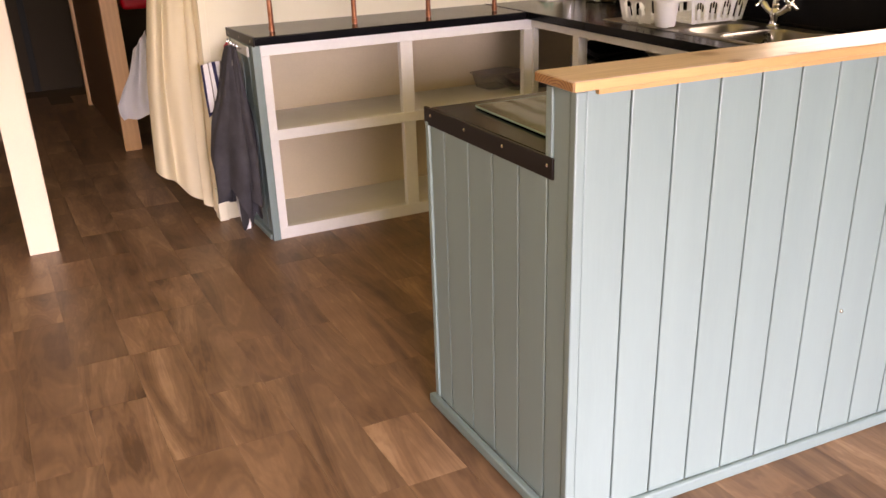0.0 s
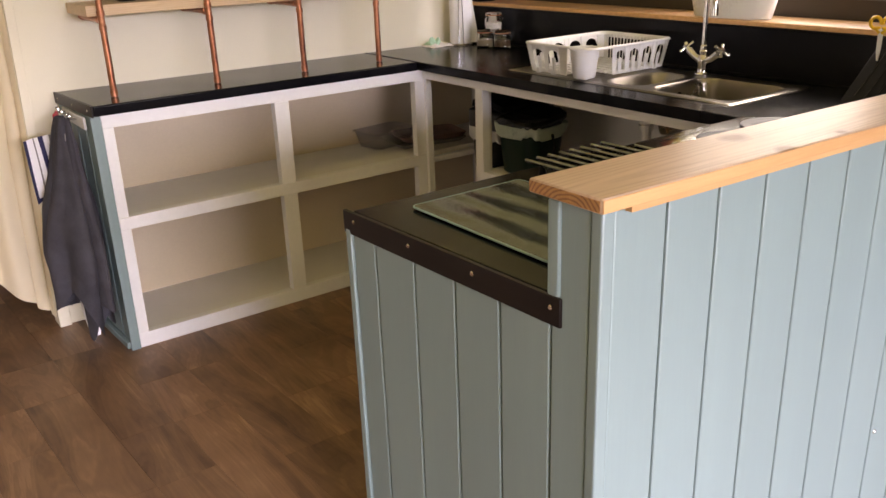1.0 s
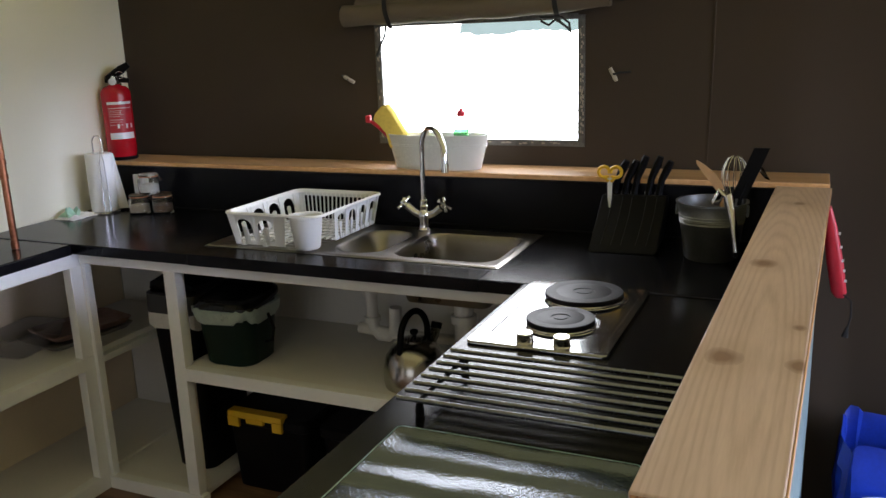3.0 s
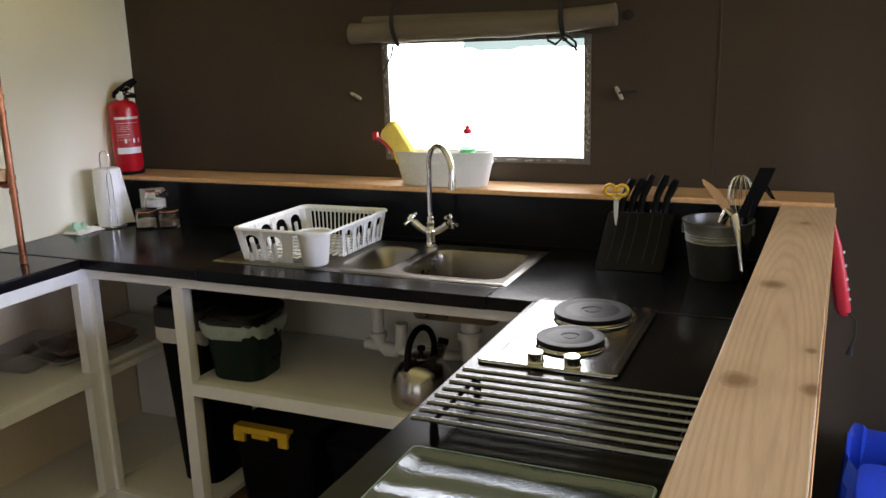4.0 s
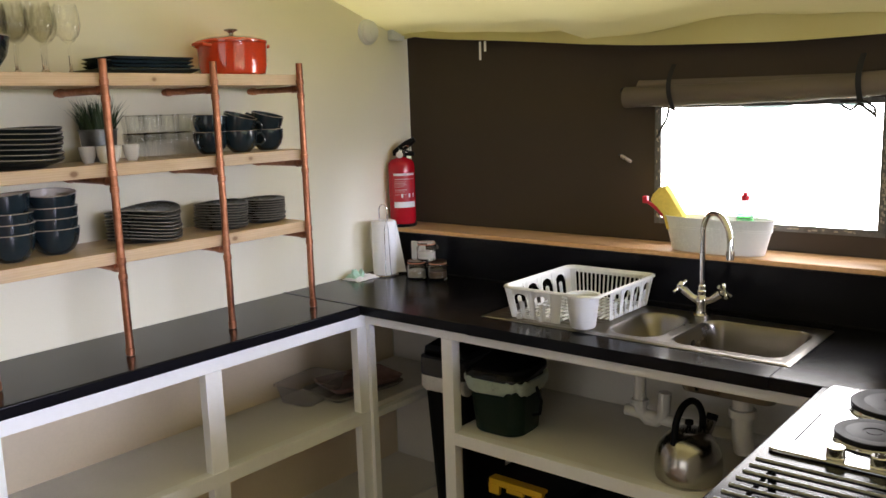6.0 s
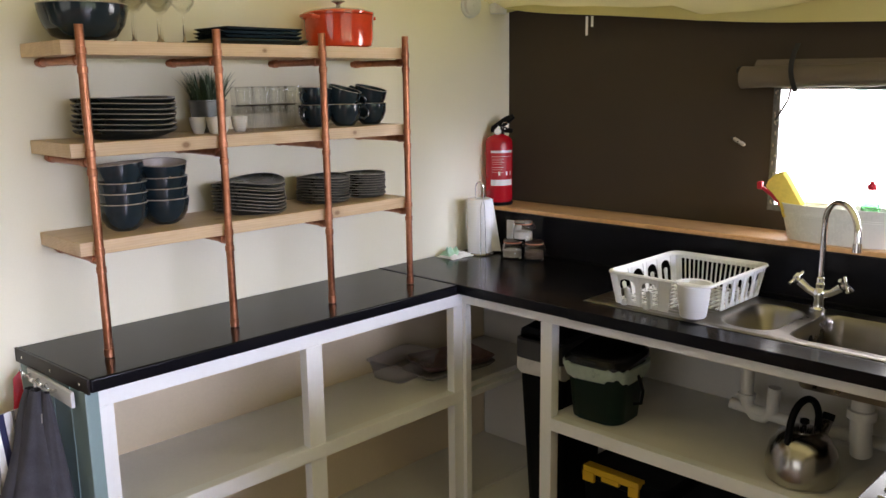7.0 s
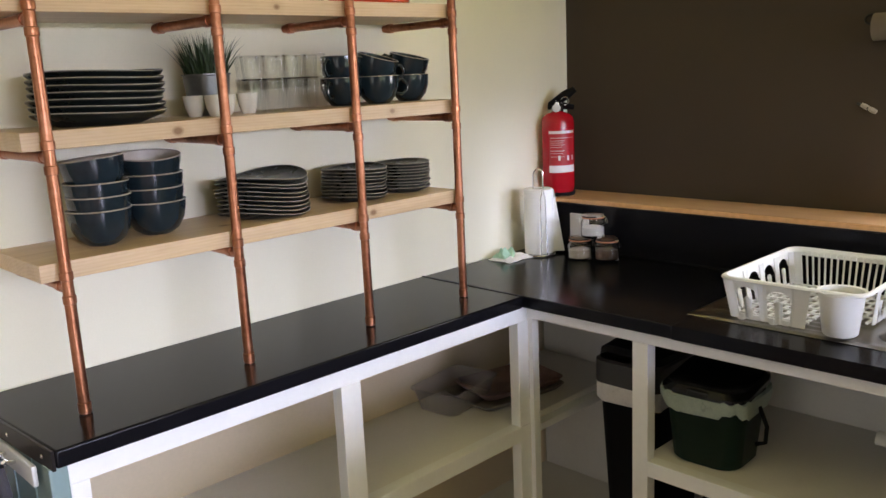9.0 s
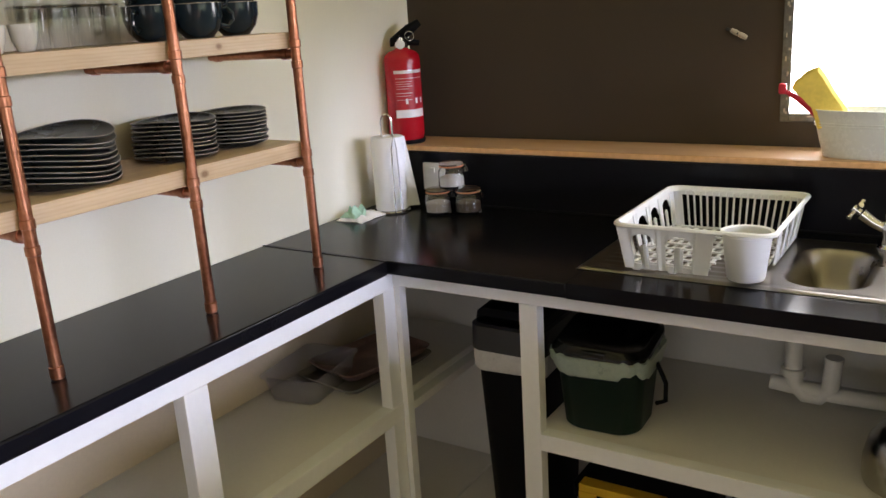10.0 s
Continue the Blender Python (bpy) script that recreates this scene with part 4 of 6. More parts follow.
for s in (-1, 1):
    part("handle", tube([(s * 0.108, -0.035, 0.095), (s * 0.130, -0.028, 0.100), (s * 0.137, 0, 0.101), (s * 0.130, 0.028, 0.100), (s * 0.108, 0.035, 0.095)], 0.0075, 8), "pan", pan)

# ---- alarms and extinguisher ----
al = thing("smoke_alarm", (2.915, WALL_N, 1.918), "round white smoke alarm screwed to the cream wall", "smoke alarm")
part("base", lathe([(0, 0), (0.052, 0), (0.052, 0.008), (0.046, 0.012), (0, 0.012)], 36, m=pose(0, 0, 0, 90, 0, 0)), "whiteplastic", al)
part("cover", lathe([(0.045, 0.010), (0.044, 0.026), (0.036, 0.032), (0.014, 0.033), (0.012, 0.035), (0, 0.035)], 36, m=pose(0, 0, 0, 90, 0, 0)), "whiteplastic", al)
part("slot", tube([(0.039 * math.cos(a), -0.0225, 0.039 * math.sin(a)) for a in np.linspace(0, 6.283, 36, endpoint=False)], 0.003, 5, closed=True), "darkgrey", al, "dark vent slot")
jb = thing("alarm_box", (3.078, WALL_N, 1.93), "square white electrical box beside the smoke alarm", "electrical box")
part("body", boxed(-0.038, -0.03, -0.04, 0.038, 0, 0.04, bevel=0.004), "whiteplastic", jb)
for x, z in ((-0.02, 0.022), (0.02, 0.022), (-0.02, -0.022), (0.02, -0.022)):
    part("knockout", lathe([(0, 0), (0.009, 0), (0.009, 0.0015), (0, 0.0015)], 16, m=pose(x, -0.03, z, 90, 0, 0)), "whiteplastic", jb)

ex = thing("fire_extinguisher", (3.028, 4.144, 1.095), "red fire extinguisher with white label on the pine ledge", "extinguisher", turn=-150)
part("foot", lathe([(0, 0), (0.056, 0), (0.0595, 0.006), (0.0585, 0.014)], 36), "black", ex, "black foot ring")
part("cylinder", lathe([(0, 0.004), (0.052, 0.008), (0.058, 0.03), (0.058, 0.262), (0.055, 0.276), (0.044, 0.288), (0.024, 0.295), (0.018, 0.300), (0, 0.300)], 40), "red", ex)


def wrap(a0, a1, z0, z1, r, n=10):
    return sheet(lambda u, v: (r * math.cos(radians(a0 + (a1 - a0) * u)), r * math.sin(radians(a0 + (a1 - a0) * u)), z0 + (z1 - z0) * v), n, 1)


lab = part("label", wrap(-25, 75, 0.085, 0.232, 0.0586), "extlabel", ex, "red printed label")
for z0, z1, a0, a1 in ((0.222, 0.232, -25, 75), (0.085, 0.110, -25, 75), (0.2065, 0.208, -20, 70), (0.1965, 0.1975, -20, 30), (0.1895, 0.1905, -20, 26), (0.1825, 0.1835, -20, 32), (0.1745, 0.1755, -20, 20), (0.161, 0.1625, -20, 30), (0.1525, 0.1535, -20, 24), (0.1405, 0.1415, -20, 30)):
    part("print_bar", wrap(a0, a1, z0, z1, 0.0589), "label", lab, "white print")
for a in (8, 40, 60):
    part("print_bar", wrap(a, a + 8, 0.128, 0.145, 0.0589, 3), "label", lab, "white print")
part("bracket", boxed(-0.066, -0.012, 0.26, -0.058, 0.012, 0.30, bevel=0.002), "black", ex, "black wall bracket")
part("valve", lathe([(0.018, 0.294), (0.022, 0.300), (0.022, 0.317), (0.014, 0.322), (0.014, 0.337), (0, 0.337)], 20), "chrome", ex, "bright valve block")
part("lever", tube([(0.0, -0.030, 0.320), (-0.002, 0.0, 0.334), (-0.005, 0.030, 0.354), (-0.008, 0.062, 0.374)], [0.010, 0.017, 0.018, 0.012], 10), "black", ex)
part("lever", tube([(0.0, -0.034, 0.314), (-0.004, 0.025, 0.316), (-0.008, 0.058, 0.310)], [0.010, 0.013, 0.009], 10), "black", ex)
part("gauge", lathe([(0, 0), (0.014, 0), (0.014, 0.010), (0, 0.011)], 18, m=pose(0.02, 0.0, 0.310, 0, 90, 0)), "whiteplastic", ex)
part("pin_ring", tube([(0.02 + 0.004 * math.sin(a), 0.03 + 0.014 * math.cos(a), 0.334 + 0.014 * math.sin(a)) for a in np.linspace(0, 6.283, 20, endpoint=False)], 0.0013, 5, closed=True), "chrome", ex)

# ---- corner of the worktop ----
kr = thing("paper_towel_roll", (2.853, 4.098, TOP), "white kitchen paper roll on a wire stand in the corner", "paper towel")
part("roll", lathe([(0.019, 0.008), (0.049, 0.008), (0.050, 0.012), (0.050, 0.228), (0.048, 0.231), (0.019, 0.231), (0.019, 0.008)], 40), "paper", kr)
part("loose_sheet", sheet(lambda u, v: (0.0330 + 0.66 * u * (0.004 + 0.034 * (1 - v)), -0.0375 - 0.75 * u * (0.004 + 0.034 * (1 - v)) + 0.004 * math.sin(3 * u), 0.010 + 0.218 * v), 8, 8, 0.0006), "paper", kr, "loose end of the paper")
st = part("stand", tube([(0.056 * math.cos(a), 0.056 * math.sin(a), 0.004) for a in np.linspace(0, 6.283, 30, endpoint=False)], 0.0028, 6, closed=True), "chrome", kr, "chromed wire stand")
part("rod", tube([(0.66 * w, -0.75 * w, z) for w, z in ((-0.017, 0.006), (-0.017, 0.278), (-0.013, 0.291), (-0.005, 0.298), (0.005, 0.298), (0.013, 0.291), (0.017, 0.278), (0.017, 0.006))], 0.0026, 6), "chrome", kr)
part("arm", tube([(-0.045, -0.045, 0.006), (-0.042, -0.043, 0.20), (-0.034, -0.048, 0.245), (-0.028, -0.052, 0.20), (-0.025, -0.056, 0.006)], 0.0022, 6), "chrome", kr)
dc = thing("dish_cloth", (2.745, 4.135, TOP), "crumpled white and green dish cloth on the worktop", "cloth")


def crumple(w, d, h, seed):
    return lambda u, v: ((u - 0.5) * w * (1 + 0.15 * noise.noise((u * 3, v * 3, seed))), (v - 0.5) * d * (1 + 0.15 * noise.noise((u * 3, v * 3, seed + 5))), 0.002 + max(0, h * (0.35 + 0.9 * noise.noise((u * 4.5, v * 4.5, seed + 9)))) * math.sin(math.pi * u) ** 0.6 * math.sin(math.pi * v) ** 0.6)


part("cloth", sheet(crumple(0.13, 0.10, 0.035, 1.3), 26, 22, 0.002), "linen", dc)
bm = sheet(crumple(0.075, 0.06, 0.05, 4.1), 20, 16, 0.002)
bmesh.ops.translate(bm, vec=(-0.015, 0.012, 0.008), verts=bm.verts)
part("fold", bm, "cloth_g", dc, "green checked fold")


def clip_jar(x, y, z, fill, label, turn):
    j = thing("clip_jar", (x, y, z), label, "jar", "clip-top jars", turn)
    part("glass", lathe([(0, 0), (0.036, 0), (0.040, 0.006), (0.040, 0.052), (0.034, 0.060), (0.034, 0.064), (0.032, 0.064), (0.032, 0.058), (0.037, 0.050), (0.037, 0.008), (0, 0.006)], 32), "glass", j)
    part("filling", lathe([(0, 0.0075), (0.0355, 0.0085), (0.0355, 0.034), (0.02, 0.037), (0, 0.036)], 28), fill, j)
    part("seal", lathe([(0.031, 0.0645), (0.037, 0.0645), (0.037, 0.0675), (0.031, 0.0675)], 32), "rubber", j, "orange rubber seal")
    ld = part("lid", lathe([(0.036, 0.068), (0.036, 0.074), (0.031, 0.077), (0, 0.077), (0, 0.0735), (0.030, 0.0725), (0.033, 0.068)], 32), "glass", j, "glass lid")
    part("wire_clip", tube([(0.030, -0.012, 0.071), (0.043, -0.010, 0.069), (0.050, 0.0, 0.050), (0.043, 0.010, 0.044), (0.041, 0.0, 0.058)], 0.0014, 6), "chrome", j, "bent wire clip")
    return j


clip_jar(2.872, 3.938, TOP, "rim", "clip-top glass jar with pale sachets on the worktop", -60)
clip_jar(2.905, 3.852, TOP, "spice", "clip-top glass jar of ground spice on the worktop", -75)
clip_jar(2.890, 3.897, TOP + 0.0775, "salt", "clip-top glass jar of salt standing on two others", -60)
so = thing("wall_socket", (BACK - 0.001, 4.020, 0.998), "white plastic wall socket on the black upstand", "socket")
part("plate", boxed(-0.009, -0.037, -0.043, 0, 0.037, 0.043, bevel=0.003), "whiteplastic", so)
part("switch", boxed(-0.013, -0.008, 0.012, -0.0085, 0.008, 0.028, bevel=0.001), "whiteplastic", so)

# ---- sink, tap and dish rack ----
sink = thing("sink", (SX0, SY0, TOP), "stainless steel one and a half bowl sink with drainer", "sink")


def dip(x, y, x0, x1, y0, y1, r, soft):
    dx, dy = abs(x - (x0 + x1) / 2) - (x1 - x0) / 2 + r, abs(y - (y0 + y1) / 2) - (y1 - y0) / 2 + r
    d = math.hypot(max(dx, 0), max(dy, 0)) + min(max(dx, dy), 0) - r
    t = min(1, max(0, -d / soft))
    return t * t * (3 - 2 * t)


def sink_top(u, v):
    x, y = SX0 + (SX1 - SX0) * u, SY0 + (SY1 - SY0) * v
    edge = min(x - SX0, SX1 - x, y - SY0, SY1 - y)
    z = TOP + 0.0015 + 0.0040 * min(1, edge / 0.010) - 0.0025 * min(1, max(0, (edge - 0.014) / 0.022))
    z -= 0.150 * dip(x, y, SX0 + 0.045, SX0 + 0.360, SY0 + 0.034, SY0 + 0.362, 0.06, 0.034)
    z -= 0.085 * dip(x, y, SX0 + 0.048, SX0 + 0.350, SY0 + 0.398, SY0 + 0.572, 0.07, 0.050)
    if y > SY0 + 0.60:
        z += 0.0011 * math.sin((x - SX0) * 2 * math.pi / 0.033) * dip(x, y, SX0 + 0.04, SX0 + 0.38, SY0 + 0.61, SY1 - 0.03, 0.02, 0.02)
    return (x - SX0, y - SY0, z - TOP)


part("basin", sheet(sink_top, 130, 240), "sinksteel", sink)
part("waste", lathe([(0, 0), (0.030, 0), (0.036, 0.003), (0.040, 0.0)], 28, at=(0.19, 0.17, -0.1485)), "chrome", sink, "round waste fitting")
part("overflow", lathe([(0, 0), (0.012, 0), (0.013, 0.002), (0, 0.0025)], 16, m=pose(0.20, 0.347, -0.040, 90, 0, 0)), "black", sink, "dark overflow hole")
part("waste", lathe([(0, 0), (0.022, 0), (0.027, 0.002), (0.03, 0.0)], 24, at=(0.19, 0.485, -0.0835)), "chrome", sink)

tap = thing("mixer_tap", (2.872, 2.722, TOP + 0.004), "chrome swan-neck mixer tap with cross handles", "tap")
part("base", lathe([(0, 0), (0.027, 0), (0.027, 0.006), (0.019, 0.012), (0.016, 0.03), (0.020, 0.045), (0.018, 0.062), (0.013, 0.070), (0.015, 0.082), (0.011, 0.088), (0, 0.088)], 28), "chrome", tap)
path = [(0, 0, 0.085), (0, 0, 0.255)] + [(-0.073 + 0.073 * math.cos(a), -0.071 + 0.071 * math.cos(a), 0.270 + 0.074 * math.sin(a)) for a in np.linspace(0, math.pi * 0.97, 18)] + [(-0.148, -0.144, 0.240)]
part("spout", tube(path, 0.0092, 14), "chrome", tap)
part("nozzle", tube([(-0.148, -0.144, 0.246), (-0.149, -0.145, 0.220)], 0.0120, 16), "chrome", tap)
part("collar", lathe([(0.0095, 0.086), (0.013, 0.088), (0.013, 0.100), (0.0095, 0.104)], 20), "chrome", tap)
for s in (-1, 1):
    h = part("valve", tube([(0, 0, 0.045), (0.0, s * 0.035, 0.060), (0, s * 0.062, 0.080)], [0.013, 0.012, 0.014], 14), "chrome", tap)
    d = Vector((0, s * 0.8, 0.6))
    c = Vector((0, s * 0.074, 0.089))
    e1, e2 = Vector((1, 0, 0)), d.cross(Vector((1, 0, 0))).normalized()
    bm = tube([c - d * 0.012, c + d * 0.008], 0.009, 12)
    for e in (e1 * 0.7 + e2 * 0.7, e1 * 0.7 - e2 * 0.7):
        tube([c - e * 0.029, c - e * 0.022, c, c + e * 0.022, c + e * 0.029], [0.0062, 0.0052, 0.0045, 0.0052, 0.0062], 10, bm)
    part("cross_handle", bm, "chrome", h)

dr = thing("dish_rack", (2.712, 3.072, TOP + 0.006), "white plastic dish drainer with cutlery cup on the drainer", "dish rack")
RX, RY, RH = 0.208, 0.168, 0.110
BX, BY = RX - 0.020, RY - 0.022
rim = stack([[(x * s, y * s, z) for x, y in rounded(RX, RY, 0.032, 5)] for s, z in ((0.955, RH - 0.012), (0.975, RH - 0.004), (0.99, RH), (1.03, RH - 0.001), (1.042, RH - 0.006), (1.03, RH - 0.008), (0.985, RH - 0.007), (0.965, RH - 0.012))], cap_first=False, cap_last=False)
part("rim", rim, "whiteplastic", dr, "rolled rim")


def rack_side(corner0, corner1, holes, tabs=()):
    """One sloping side of the rack with arched holes (start, end, prong) along it; corners are its ends at the floor and at the rim."""
    low0, high0, low1, high1 = corner0[0], corner0[1], corner1[0], corner1[1]
    us = sorted({round(u, 4) for u in np.linspace(0, 1, 13)} | {round(a + (b - a) * k / 10, 4) for a, b, _ in holes for k in range(11)} | {round((a + b) / 2 + e * (b - a) * 0.17, 4) for a, b, p in holes if p for e in (-1, -0.6, 0.6, 1)})
    bm = bmesh.new()

    def at(u, f):
        p, q = Vector(low0).lerp(Vector(low1), u), Vector(high0).lerp(Vector(high1), u)
        return p.lerp(q, f)

    def quad(u0, u1, f0, f1, g0, g1):
        bm.faces.new([bm.verts.new(c) for c in (at(u0, f0), at(u1, f1), at(u1, g1), at(u0, g0))])
    for u0, u1 in zip(us, us[1:]):
        mid = (u0 + u1) / 2
        hole = next(((a, b, p) for a, b, p in holes if a < mid < b), None)
        if hole is None:
            quad(u0, u1, 0, 0, 1, 1)
            continue
        a, b, prong = hole

        def arch(u):
            w = min(1.0, abs((u - (a + b) / 2) / ((b - a) / 2)))
            return 0.62 + 0.24 * math.sqrt(max(0.0, 1 - w * w)) if prong else 0.87
        quad(u0, u1, arch(u0), arch(u1), 1, 1)
        inside = prong and abs(mid - (a + b) / 2) < (b - a) * 0.17
        edge = inside and abs(mid - (a + b) / 2) > (b - a) * 0.10
        sill = 0.56 if edge else 0.60 if inside else 0.13 if prong else 0.06
        quad(u0, u1, 0, 0, sill, sill)
    bmesh.ops.remove_doubles(bm, verts=bm.verts[:], dist=1e-5)
    bmesh.ops.solidify(bm, geom=bm.faces[:], thickness=0.0026)
    return bm


def rack_corner(sx, sy, in_low=0.0, in_high=0.0):
    return ((sx * BX, sy * (BY - in_low), 0.004), (sx * (RX - 0.006), sy * (RY - 0.006 - in_high), RH - 0.009))


NW, NE, SE = rack_corner(-1, 1), rack_corner(1, 1), rack_corner(1, -1)
SWX = ((-BX, -0.036, 0.004), (-(RX - 0.006), -0.052, RH - 0.009))
SWY = ((-BX + 0.115, -BY, 0.004), (-RX + 0.115, -(RY - 0.006), RH - 0.009))
part("front_side", rack_side(SWX, NW, ((0.20, 0.50, True), (0.60, 0.88, True))), "whiteplastic", dr)
part("end_side", rack_side(NW, NE, ((0.08, 0.24, True), (0.30, 0.46, True), (0.52, 0.68, True), (0.74, 0.90, True))), "whiteplastic", dr)
part("end_side", rack_side(SWY, SE, ((0.05, 0.22, True), (0.30, 0.47, True), (0.54, 0.71, True), (0.78, 0.94, True))), "whiteplastic", dr)
part("back_side", rack_side(SE, NE, tuple((0.056 + 0.0525 * k, 0.094 + 0.0525 * k, False) for k in range(17))), "whiteplastic", dr)
for k in range(13):
    y = -BY + 2 * BY * (k + 0.5) / 13
    part("floor_bar", boxed(-BX + (0.11 if y < -0.04 else 0.0), y - 0.003, 0.006, BX, y + 0.003, 0.011), "whiteplastic", dr)
for k in range(9):
    x = -BX + 2 * BX * (k + 0.5) / 9
    part("floor_bar", boxed(x - 0.003, -BY if x > -0.07 else -0.036, 0.0105, x + 0.003, BY, 0.0145), "whiteplastic", dr)
for x, y in ((-BX + 0.012, 0.045), (-BX + 0.012, BY - 0.02), (BX - 0.02, BY - 0.02), (BX - 0.02, 0.02 - BY)):
    part("foot", lathe([(0, -0.003), (0.009, -0.003), (0.011, 0.006), (0, 0.007)], 14, at=(x, y, 0)), "whiteplastic", dr)
cup = part("cutlery_cup", lathe([(0, 0.0), (0.013, 0.0), (0.014, 0.006), (0.036, 0.008), (0.039, 0.012), (0.050, 0.104), (0.054, 0.106), (0.054, 0.111), (0.047, 0.109), (0.036, 0.016), (0, 0.014)], 36, at=(-RX + 0.030, -0.112, -0.004)), "whiteplastic", dr, "round white cutlery cup")


# ---- ledge and window things ----
tub = thing("planter_tub", (3.040, 2.742, 1.095), "white oval tin tub of cleaning things on the ledge", "tub")
prof = [(0.155, 0.0), (0.158, 0.004), (0.178, 0.085), (0.184, 0.112), (0.187, 0.114), (0.187, 0.117), (0.182, 0.117), (0.174, 0.085), (0.152, 0.006)]
part("wall", stack([[(r * 0.31 * math.cos(a), r * (math.copysign(abs(math.sin(a)) ** 0.75, math.sin(a))), z) for a in np.linspace(0, 6.2832, 56, endpoint=False)] for r, z in prof]), "tubpaint", tub)
for z in (0.078, 0.084):
    r = 0.1775 + (z - 0.078) * 0.2
    part("bead", tube([(r * 0.312 * math.cos(a), r * 1.003 * math.copysign(abs(math.sin(a)) ** 0.75, math.sin(a)), z) for a in np.linspace(0, 6.2832, 56, endpoint=False)], 0.0016, 5, closed=True), "tubpaint", tub)
dc = thing("duster", (3.035, 2.929, 1.212), "yellow cloth draped from the tub with a red brush", "cloth")
fold = ((-0.020, -0.05), (-0.004, 0.0), (0.022, 0.028), (0.048, 0.050), (0.040, 0.068), (0.012, 0.094), (-0.012, 0.102), (-0.026, 0.084), (-0.050, 0.042), (-0.082, 0.0), (-0.076, -0.05))
bm = stack([[(x + 0.004 * math.sin(40 * z + 9 * y), y * w, z * w) for y, z in fold] for x, w in ((-0.018, 0.90), (-0.010, 1.0), (0.006, 1.0), (0.018, 0.88))])
part("cloth", bm, "duster", dc)
wb = thing("washing_brush", (3.03, 2.929, 1.212), "red plastic washing-up brush leaning in the tub", "brush")
part("handle", tube([(0, -0.03, -0.03), (0, 0.0, 0.004), (0, 0.030, 0.024), (0, 0.064, 0.043)], [0.011, 0.013, 0.008, 0.005], 10), "redpouch", wb)
part("head", boxed(-0.009, 0.060, 0.036, 0.009, 0.078, 0.062, bevel=0.004), "redpouch", wb)
sp = thing("soap_bottle", (3.04, 2.652, 1.101), "clear bottle of green washing-up liquid with red cap", "bottle")
part("body", lathe([(0, 0), (0.030, 0), (0.032, 0.006), (0.030, 0.10), (0.026, 0.135), (0.012, 0.165), (0.010, 0.17), (0, 0.17)], 24, squash=(0.7, 1)), "clearbox", sp)
part("liquid", lathe([(0, 0.002), (0.028, 0.002), (0.028, 0.128), (0, 0.129)], 24, squash=(0.66, 0.97)), "soap", sp, "bright green liquid")
part("cap", lathe([(0.014, 0.17), (0.014, 0.186), (0.007, 0.190), (0.007, 0.198), (0, 0.198)], 18), "redpouch", sp, "red cap")

bl = thing("roller_blind", (3.13, 2.65, 1.63), "brown canvas blind rolled up and tied above the window", "blind")
o = bl.location
rolled = [(3.125 + 0.004 * math.sin(7 * y), y, 1.614 + 0.010 * (y < 2.4) * (2.4 - y) / 0.2 - 0.004 * math.sin((y - 2.18) / 0.94 * math.pi) + 0.045 * (3.12 - y) / 0.94 * 0.35) for y in np.linspace(2.175, 3.125, 24)]
part("roll", tube(rolled, [0.036 + 0.002 * math.sin(5 * k) for k in range(24)], 20), "blind", bl, "", o)
part("flap", sheet(lambda u, v: (WALL_E - 0.012 - 0.02 * math.sin(math.pi * v), 2.19 + 0.90 * u, 1.62 + 0.05 * v - 0.01 * (1 - u)), 16, 5, 0.004), "blind", bl, "", o)
for y, drop in ((2.935, 0.10), (2.335, 0.02)):
    strap = part("strap", sheet(lambda u, v: (3.125 - 0.046 * math.sin(math.pi * (0.08 + 0.84 * v)), y - 0.008 + 0.016 * u + 0.006 * math.sin(3 * v), 1.565 + 0.155 * v), 2, 14, 0.002), "cord", bl, "black tie strap", o)
    part("loop", tube([(3.075, y, 1.572), (3.070, y + 0.02, 1.555), (3.070, y + 0.045, 1.568), (3.072, y + 0.05, 1.580), (3.074, y + 0.02, 1.580), (3.074, y - 0.02, 1.578), (3.072, y - 0.045, 1.560), (3.07, y - 0.05, 1.530), (3.07, y - 0.04, 1.545), (3.075, y, 1.575)] if drop < 0.05 else [(3.075, y, 1.575), (3.072, y + 0.006, 1.54), (3.075, y + 0.03, 1.50), (3.08, y + 0.045, 1.475)], 0.0042, 6), "cord", strap, "black cord", o)
for y, s in ((3.135, 1), (2.155, -1)):
    part("eyelet", tube([(WALL_E - 0.012, y + s * (0.012 + 0.016 * math.cos(a)), 1.637 + 0.013 * math.sin(a)) for a in np.linspace(0, 6.283, 16, endpoint=False)], 0.0035, 6, closed=True), "cord", bl, "", o)
for y, z, tilt in ((3.139, 1.392, 28), (2.168, 1.395, 62)):
    tg = thing("toggle", (WALL_E - 0.014, y, z), "pale wooden toggle on a black loop sewn to canvas", "toggle", "blind toggles")
    part("peg", lathe([(0, -0.024), (0.006, -0.023), (0.0075, -0.01), (0.006, 0), (0.0075, 0.01), (0.006, 0.023), (0, 0.024)], 12, m=pose(0, 0, 0, tilt - 90, 0, 0)), "rim", tg)
    part("cord_loop", tube([(0.008, 0.035 if y > 3 else -0.055, 0.014 if y > 3 else 0.008), (0, 0.012 if y > 3 else -0.02, 0.006), (-0.004, 0, 0)], 0.0042, 6), "cord", tg, "black loop")
